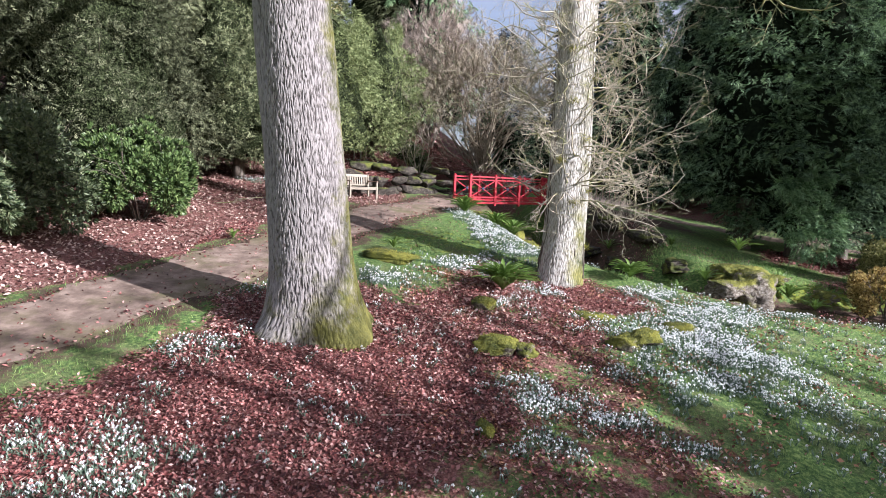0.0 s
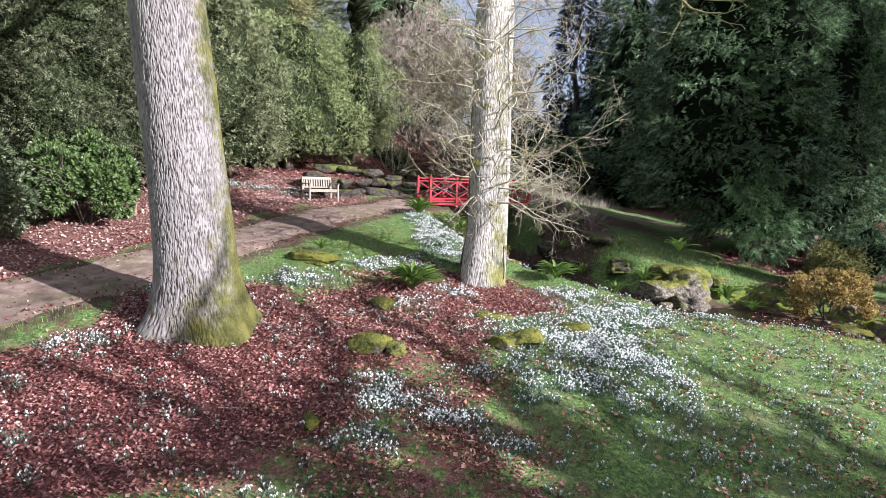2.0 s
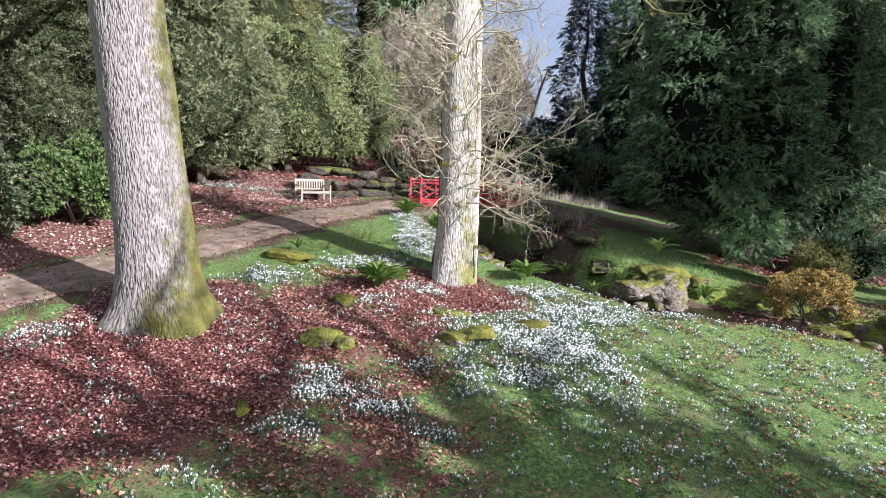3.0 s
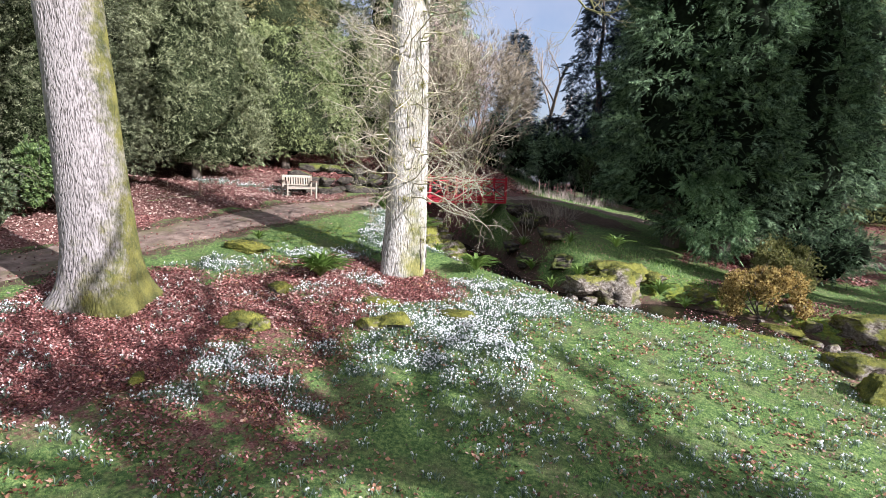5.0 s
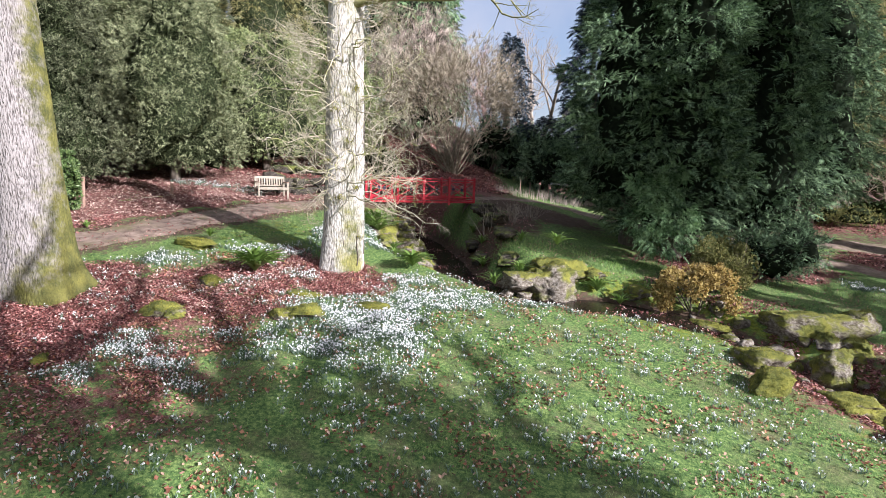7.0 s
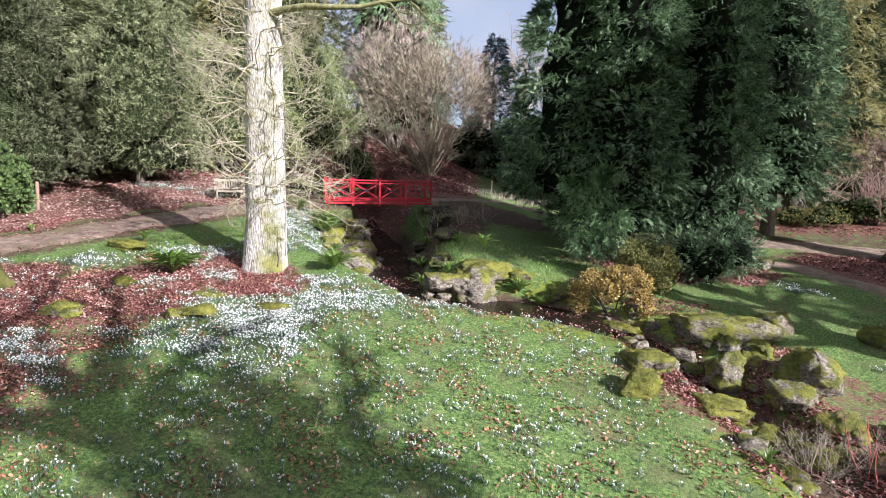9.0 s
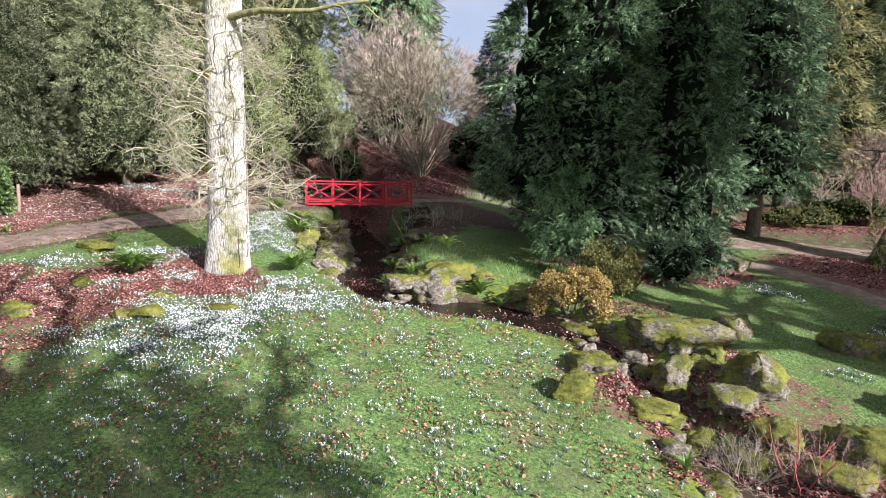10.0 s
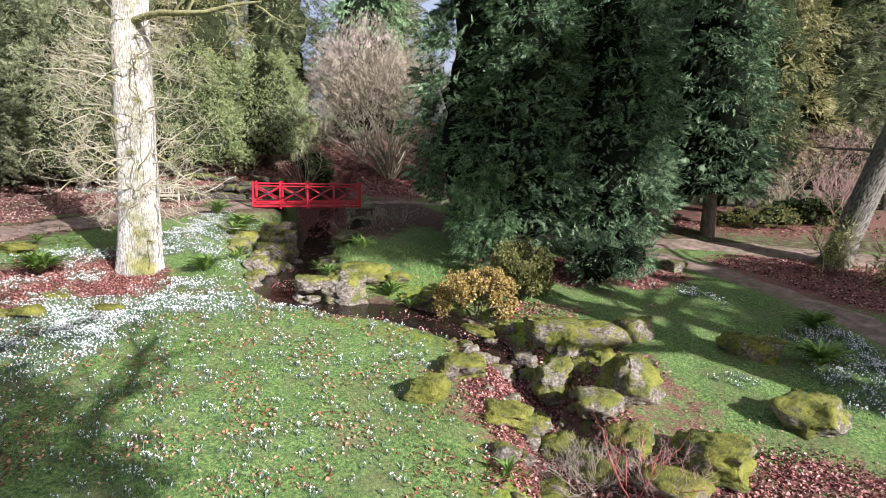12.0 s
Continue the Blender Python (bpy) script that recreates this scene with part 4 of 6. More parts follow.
# ---- bench ----
def garden_bench():
    t = thing("garden_bench", Matrix.Translation(spot(-5.05, 21.75, 0.03)) @ Matrix.Rotation(radians(44), 4, 'Z'),
              "weathered slatted wooden garden bench beside the path", "bench")
    w = 1.32
    for s in (-1, 1):
        x = s * (w / 2 - 0.035)
        part("front_leg", box_bm((0.065, 0.065, 0.72), Matrix.Translation((x, -0.25, 0.26)), 0.006), OLD_WOOD, t)
        part("back_leg", beam_bm((x, 0.25, -0.10), (x, 0.33, 0.90), 0.065, 0.065), OLD_WOOD, t)
        part("arm_rest", beam_bm((x, -0.31, 0.645), (x, 0.28, 0.655), 0.075, 0.04), STAKE_WOOD, t, "darker worn arm rest")
        part("side_rail", beam_bm((x, -0.22, 0.36), (x, 0.24, 0.36), 0.04, 0.07), OLD_WOOD, t)
    part("seat_rail", beam_bm((-w / 2 + 0.06, -0.25, 0.37), (w / 2 - 0.06, -0.25, 0.37), 0.035, 0.08), OLD_WOOD, t)
    for i in range(5):
        y = -0.24 + i * 0.105
        part("seat_slat", box_bm((w - 0.05, 0.085, 0.022), Matrix.Translation((0, y, 0.424 - 0.003 * i)), 0.004), OLD_WOOD, t)
    part("back_top_rail", beam_bm((-w / 2 + 0.06, 0.325, 0.85), (w / 2 - 0.06, 0.325, 0.85), 0.035, 0.10), OLD_WOOD, t)
    part("back_low_rail", beam_bm((-w / 2 + 0.06, 0.292, 0.50), (w / 2 - 0.06, 0.292, 0.50), 0.035, 0.06), OLD_WOOD, t)
    for i in range(11):
        x = -w / 2 + 0.12 + i * (w - 0.24) / 10
        part("back_slat", beam_bm((x, 0.296, 0.53), (x, 0.322, 0.80), 0.055, 0.018, 0.003), OLD_WOOD, t)
    return t


# ---- rocks ----
def rock(x, y, size, seed, turn=0.0, dz=0.0, label="mossy grey garden boulder", mossy=0.25, flat=0.0, name="boulder", group="rocks", tilt=0.0, subs=4, mat=None):
    """A weathered block: a rounded lump cut by a few flat faces, moss on its upper side."""
    rng = np.random.default_rng(seed)
    bm = bmesh.new()
    bmesh.ops.create_icosphere(bm, subdivisions=subs, radius=1.0)
    cuts = []
    for k in range(15):
        d = rng.normal(0, 1, 3)
        d[2] *= 0.8
        d /= np.linalg.norm(d)
        cuts.append((Vector(d), rng.uniform(0.52, 0.82)))
    cuts.append((Vector((0, 0, 1)), 0.75 - flat * 0.3))
    for v in bm.verts:
        p = v.co.copy()
        for d, h in cuts:
            over = p.dot(d) - h
            if over > 0:
                p -= d * over * 0.95
        q = p * 2.1 + Vector((seed * 1.7, seed, 0))
        p += p.normalized() * (0.15 * noise.noise(q) + 0.11 * noise.noise(q * 2.7) + 0.085 * noise.noise(q * 6.3) + 0.05 * noise.noise(q * 14) + 0.02 * noise.noise(q * 27))
        strata = 0.03 * math.sin(p.z * 16 + 2 * noise.noise(q * 0.7))
        crack = max(0.0, math.cos(p.z * 6.5 + 1.5 * noise.noise(q * 0.6) + seed)) ** 14
        p.x *= 1 + strata - 0.13 * crack
        p.y *= 1 + strata - 0.13 * crack
        v.co = Vector((p.x * size[0], p.y * size[1], p.z * size[2]))
    bm.normal_update()
    moss = [0.40 * max(v.normal.z, -0.3) + mossy - 0.02 + 0.55 * noise.noise(v.co * 2.2 + Vector((seed, 0, 0))) + 0.25 * noise.noise(v.co * 6 + Vector((0, seed, 0))) for v in bm.verts]
    tops = [(f.calc_center_median(), f.normal.copy(), f.calc_area() / len(f.verts) * 3) for f in bm.faces
            if f.normal.z > 0.1 and sum(moss[v.index] for v in f.verts) / 3 > 0.30]
    me = bpy.data.meshes.new(name)
    for f in bm.faces:
        f.smooth = True
    bm.to_mesh(me)
    bm.free()
    me.materials.append(mat or STONE)
    weight(me, "moss", moss)
    ob = new(name, me)
    ob.matrix_world = Matrix.Translation(spot(x, y, dz + size[2] * 0.42)) @ Matrix.Rotation(radians(turn), 4, 'Z') @ Matrix.Rotation(radians(tilt), 4, 'X')
    if subs > 3 and mat is None and tops:
        area = np.array([a for _, _, a in tops])
        n = int(min(900, area.sum() * 700))
        if n > 8:
            pick = rng.choice(len(tops), n, p=area / area.sum())
            at = np.array([tops[k][0] for k in pick]) + rng.normal(0, 0.02, (n, 3)) * np.array([1, 1, 0.2])
            up = np.array([tops[k][1] for k in pick]) + np.array([0, 0, 0.5])
            x = np.cross(up, rng.normal(0, 1, (n, 3)))
            x /= np.linalg.norm(x, axis=1)[:, None]
            y = np.cross(up, x)
            turn = np.stack([x * 2.2, y, up], -1) * rng.uniform(0.012, 0.034, n)[:, None, None]
            v, f = scatter(BLADE, turn, at)
            tagged(mesh_part("moss", mesh_of("moss", v, f, MOSS_TUFT), ob, "yellow-green cushion moss"), kind="stuff")
    return tagged(ob, label, "rock", group)


# ---- the large things, placed ----
big_oak()
pale_oak()
red_bridge()
garden_bench()

YEW_SPRAY = spray(4, 0.21, 0.09, 0.034, 0.3, 0.4)
CEDAR_SPRAY = spray(6, 0.34, 0.15, 0.052, 0.35, 0.35)
FAR_SPRAY = spray(6, 0.75, 0.28, 0.085, 0.35, 0.6)
GOLD_SPRAY = spray(5, 0.34, 0.12, 0.042, 0.4, 0.7)
cedar_a = crown_tree("cedar_tree", "tall dark green conifer with drooping flat sprays", 12.6, 2.3, spot(11.5, 20.9), CEDAR, 31, CEDAR_SPRAY, 10000, 0.36, 0.15, 0.3, 0.65, lumps=120, lump=0.85, flat=0.3, ruffle=0.3)
cedar_b = crown_tree("cedar_tree", "tall dark green conifer sweeping down to the lawn", 12.4, 2.5, spot(14.4, 22.4), CEDAR, 37, CEDAR_SPRAY, 9000, 0.36, 0.2, 0.28, 0.9, lumps=110, lump=0.85, flat=0.3, ruffle=0.3)


def low_boughs(tree, seed, cx, cy, radii, n):
    """Low boughs in sun-brightened green sweeping down at the foot of a conifer, in drooping tiers."""
    rng = np.random.default_rng(seed)
    for k, (dx, dy, z, s) in enumerate(((0, 0, 0.75, 1.0), (-0.5, 0.3, 1.35, 0.8), (0.45, 0.25, 1.5, 0.75), (-0.1, 0.35, 2.2, 0.7), (-0.6, 0.6, 2.6, 0.55), (0.3, 0.6, 3.0, 0.5))):
        d = rng.normal(0, 1, (n, 3))
        d /= np.linalg.norm(d, axis=1)[:, None]
        d[:, 1] = -np.abs(d[:, 1])
        p = np.array([cx + dx, cy + dy, z]) + d * np.array(radii) * s * rng.uniform(0.6, 1.05, (n, 1))
        v, f = scatter(CEDAR_SPRAY, frames_of(rng, n, d * 0.8 + np.array([0, -0.5, -0.3]), 0.7, 0.4, (0.5, 1.0)), p)
        mesh_part("low_bough", mesh_of("low_bough", v, f, LIT_CEDAR), tree, "low bough in sun-brightened green")


low_boughs(cedar_a, 33, -0.9, -2.3, (1.0, 0.6, 0.6), 260)
place_copy(cedar_a, 15.4, 30.8, 200, 0.95, 1.1)
cedar_c = crown_tree("cedar_tree", "tall dark green conifer with boughs clear of the ground", 13.0, 2.7, spot(9.9, 21.7), CEDAR, 39, CEDAR_SPRAY, 9000, 0.36, 0.2, 0.3, 1.6, lumps=110, lump=0.85, flat=0.3, ruffle=0.3)
place_copy(cedar_c, 18.8, 28.0, 60, 0.95)
gold = crown_tree("golden_conifer", "tall olive-gold conifer with a bare lit trunk foot", 18.0, 3.2, spot(21.0, 31.6), GOLD_YEW, 41, GOLD_SPRAY, 8500, 0.6, 0.4, 0.42, 2.2, lumps=100, lump=0.95, flat=0.55)
yew_a = crown_tree("yew_tree", "broad yew with low feathery branches, coloured as in shade", 9.0, 3.1, spot(-12.2, 17.4), SHADED_YEW, 51, YEW_SPRAY, 13500, 0.4, 0.1, 0.2, 0.55, lumps=84, lump=0.85, flat=0.55, ruffle=0.85)
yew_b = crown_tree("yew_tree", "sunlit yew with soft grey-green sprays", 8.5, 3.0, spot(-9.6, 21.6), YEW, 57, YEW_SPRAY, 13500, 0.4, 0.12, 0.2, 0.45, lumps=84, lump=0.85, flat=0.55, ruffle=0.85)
for x, y, a, s, h in ((-15.0, 14.2, 80, 1.0, 1.1),):
    place_copy(yew_a, x, y, a, s, h)
for x, y, a, s, h in ((-14.5, 24.5, 220, 1.1, 1.1),):
    place_copy(yew_b, x, y, a, s, h)
yew_c = crown_tree("yew_tree", "rounded sunlit yew behind the garden bench", 6.9, 3.3, spot(-7.6, 26.4), SUNLIT_YEW, 58, YEW_SPRAY, 12000, 0.4, 0.15, 0.2, 0.5, lumps=70, lump=0.95, flat=0.55, ruffle=0.85)
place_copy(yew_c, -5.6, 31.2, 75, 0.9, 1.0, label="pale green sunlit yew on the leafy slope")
crown_tree("cypress_tree", "tall green cypress with hanging sprays", 13.0, 3.4, spot(-2.6, 39.0), LIT_CEDAR, 59, CEDAR_SPRAY, 4200, 0.4, 0.8, 0.25, 1.0, lumps=90, lump=0.9, flat=0.45, ruffle=0.35)
for x, y, a, s, h in ((-11.2, 32.6, 30, 1.0, 0.85),):
    place_copy(gold, x, y, a, s, h, label="tall olive-gold conifer behind the yews")
far_green = crown_tree("woodland_tree", "tall evergreen of the woodland behind the garden", 16.0, 3.6, spot(-4.4, 47.0), YEW, 61, FAR_SPRAY, 2900, 0.45, 0.3, 0.3, 1.0, "woodland", lumps=70, lump=1.2)
far_dark = crown_tree("woodland_tree", "dark conifer of the far woodland", 17.0, 3.2, spot(13.2, 48.5), CEDAR, 67, FAR_SPRAY, 2700, 0.6, 0.45, 0.3, 0.8, "woodland", lumps=70, lump=1.1)
for x, y, a, s, h in ((-7.0, 49, 50, 1.1, 1.15), (-13.5, 44, 90, 1.2, 1.2), (-19, 38, 140, 1.2, 1.2), (-20, 18, 70, 1.1, 1.0), (-12.6, 26.0, 20, 0.9, 0.75), (-18.0, 15.0, 100, 0.9, 0.8), (-15.0, 21.0, 10, 1.0, 0.8), (26.5, 37.5, 40, 1.1, 0.85), (-16.5, 31.0, 50, 0.9, 0.8), (27, 46, 30, 1.3, 1.3), (32, 45, 60, 1.3, 1.3)):
    place_copy(far_green, x, y, a, s, h)
for x, y, a, s, h in ((13.5, 44, 20, 1.15, 1.1), (18.5, 43, 80, 1.2, 1.2), (22.5, 47, 110, 1.2, 1.25), (14.5, 37.0, 77, 1.0, 0.9), (10.5, 52.0, 15, 0.9, 0.55)):
    place_copy(far_dark, x, y, a, s, h)
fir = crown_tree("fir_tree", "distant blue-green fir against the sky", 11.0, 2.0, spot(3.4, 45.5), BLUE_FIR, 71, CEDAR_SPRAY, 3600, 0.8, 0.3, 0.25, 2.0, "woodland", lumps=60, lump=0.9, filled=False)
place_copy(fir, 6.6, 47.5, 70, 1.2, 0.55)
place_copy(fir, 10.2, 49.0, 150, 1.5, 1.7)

bare_dome("bare_tree", "leafless many-stemmed tree with a broad grey-brown dome", spot(0.75, 34.9, -0.1), 8.7, 4.7, TWIG_OLIVE, 81, 22, 3, 4, r=0.08, low=0.12, least=0.010, haze=7000, fine=0.015)
bare_dome("bare_tree", "leafless tree with a dense pinkish dome", spot(-2.4, 37.6, -0.1), 9.6, 4.2, TWIG_DOME, 82, 10, 3, 4, r=0.07, low=0.2, least=0.010, haze=6000, fine=0.015)
bare_dome("bare_tree", "leafless grey-brown thicket behind the bridge", spot(-3.2, 31.0, -0.1), 6.0, 3.6, TWIG_PALE, 83, 8, 3, 4, r=0.05, low=0.25, least=0.008, haze=1200, fine=0.012)
bare_dome("bare_tree", "pale leafless small tree among the evergreens", spot(-3.5, 40.0, -0.1), 8.0, 4.0, TWIG_PALE, 84, 8, 3, 4, r=0.06, low=0.25, least=0.01, haze=1400, fine=0.011)
bare_dome("bare_tree", "tall leafless tree standing against the sky", spot(5.0, 62.0, -0.1), 19.0, 6.0, TWIG_GREY, 85, 4, 3, 6, r=0.26, low=0.3, least=0.02)
bare_dome("bare_tree", "leafless tree in the hazy distance", spot(-1.5, 74.0, -0.1), 15.0, 6.0, TWIG_PINK, 86, 6, 3, 6, r=0.14, low=0.3, least=0.02)
bare_dome("bare_shrub", "leafless pinkish shrub with fine arching twigs", spot(24.4, 30.6, -0.1), 5.0, 3.2, TWIG_PINK, 87, 16, 3, 4, r=0.05, low=0.15, least=0.009, haze=2600, fine=0.012, category="shrub")
bare_dome("bare_shrub", "leafless pale shrub at the wood's edge", spot(22.6, 33.0, -0.1), 3.6, 2.6, TWIG_PALE, 88, 9, 2, 6, r=0.035, low=0.2, category="shrub")


LEAN_BARK = bark_material("dark_mossy_bark", (0.02, 0.018, 0.015), (0.085, 0.075, 0.06), (0.17, 0.155, 0.13), (0.09, 0.095, 0.03), 0.25, 22, 0.3, 0.5)


def leaning_tree():
    rng = np.random.default_rng(91)
    t = thing("leaning_tree", Matrix.Translation(spot(22.8, 25.0)), "thick dark leaning trunk with sparse bare branches", "tree")
    furrowed_trunk("leaning_trunk", t, 9.0, 0.44, 0.62, (0.30, -0.04), LEAN_BARK, 5.5, 110, 130, moss_side=(-0.5, -0.5), grain=13.0, furrow=0.02)
    for k in range(7):
        out = []
        z = 4.2 + 0.7 * k
        a = k * 2.4 + 3.0
        grow(rng, out, (0.30 * z, -0.04 * z, z), (math.cos(a), math.sin(a), 0.5), 2.8, 0.06, 3, 4, 0.8, 0.2, 0.26)
        branches_part("limb", t, out, DARK_BARK)


leaning_tree()

# shrubs
ROSETTE = rosette(7, 0.125, 0.04, 0.9)
BIG_ROSETTE = rosette(7, 0.13, 0.048, 0.8)
SMALL_SHOOT = rosette(5, 0.07, 0.04, 0.9)
bush("laurel_bush", "glossy bright green laurel in the sun", spot(-9.9, 14.8), (1.35, 1.1, 2.5), LAUREL, 101, BIG_ROSETTE, 3600, 20, out=0.8, lump=(0.18, 0.40), hull=False)
bush("rhododendron_bush", "large rhododendron with narrow olive leaves", spot(-12.1, 13.0), (1.9, 1.5, 3.0), RHODO, 102, ROSETTE, 3400, 19, out=0.8, lump=(0.18, 0.40), hull=False)
bush("rhododendron_bush", "low grey-green shrub spilling over fallen leaves", spot(-12.4, 11.8), (1.7, 1.3, 2.0), RHODO, 103, ROSETTE, 2800, 18, out=0.8, lump=(0.18, 0.40), hull=False)
bush("rhododendron_bush", "dark rhododendron under the yews", spot(-14.6, 11.0), (1.8, 1.6, 3.2), RHODO, 104, ROSETTE, 1300)
bush("yellow_bush", "shrub holding yellow-brown winter leaves by the stream", spot(11.1, 15.8, -0.12), (1.2, 0.95, 1.72), YELLOW_LEAF, 105, SMALL_SHOOT, 2600, 26, inner=0.1, hull=False, out=0.86, lump=(0.12, 0.28))
bush("olive_bush", "rounded olive-green shrub below the conifers", spot(12.1, 17.15), (1.0, 0.85, 1.7), OLIVE_LEAF, 106, SMALL_SHOOT, 3200, 18, inner=0.1, hull=False, out=0.74, lump=(0.22, 0.42))
bush("dark_bush", "dense dark evergreen bush on leaf-strewn ground", spot(14.6, 19.6), (1.5, 1.2, 1.9), CEDAR, 107, YEW_SPRAY, 2600, 10)
bush("laurel_bush", "low laurel hedge beside the far path", spot(24.0, 30.6), (2.6, 0.9, 1.4), LAUREL, 109, BIG_ROSETTE, 1100, 12)
bush("laurel_bush", "laurel in the shade of the wood", spot(20.0, 36.5), (2.0, 1.2, 2.4), LAUREL, 110, BIG_ROSETTE, 900)
bush("grey_bush", "low grey-leaved shrub beside the path", spot(21.0, 29.6), (2.0, 0.8, 1.0), OLIVE_LEAF, 111, SMALL_SHOOT, 1400)
bush("feathery_sapling", "soft yellow-green feathery young conifer", spot(22.3, 23.6), (0.75, 0.7, 2.0), OLIVE_LEAF, 112, YEW_SPRAY, 420, hull=False)
bush("feathery_sapling", "small feathery young conifer in red leaves", spot(23.6, 22.4), (0.55, 0.5, 1.3), OLIVE_LEAF, 113, YEW_SPRAY, 300, hull=False)
bush("holly_bush", "green bush on the leafy slope", spot(-3.8, 33.0), (1.5, 1.3, 2.6), LAUREL, 114, BIG_ROSETTE, 800)
bush("evergreen_bush", "young evergreen beside the far lawn", spot(8.4, 36.5), (0.9, 0.9, 2.6), LAUREL, 115, YEW_SPRAY, 500)
bush("evergreen_bush", "dark evergreen closing the woodland edge", spot(5.4, 46.5), (3.0, 2.0, 4.2), CEDAR, 116, FAR_SPRAY, 900)
bush("evergreen_bush", "dark evergreen at the back of the far lawn", spot(7.2, 40.5), (2.8, 1.8, 3.2), CEDAR, 118, FAR_SPRAY, 700)
bush("evergreen_bush", "dark evergreen at the back of the far lawn", spot(11.0, 39.0), (2.6, 1.8, 3.6), CEDAR, 119, FAR_SPRAY, 700)
bush("evergreen_bush", "dark evergreen on the crest of the leafy slope", spot(2.6, 43.0), (2.6, 1.8, 3.6), CEDAR, 120, FAR_SPRAY, 700)
bush("evergreen_bush", "dark undergrowth below the far trees", spot(-12.0, 29.0), (3.0, 2.5, 4.0), YEW, 117, FAR_SPRAY, 900)

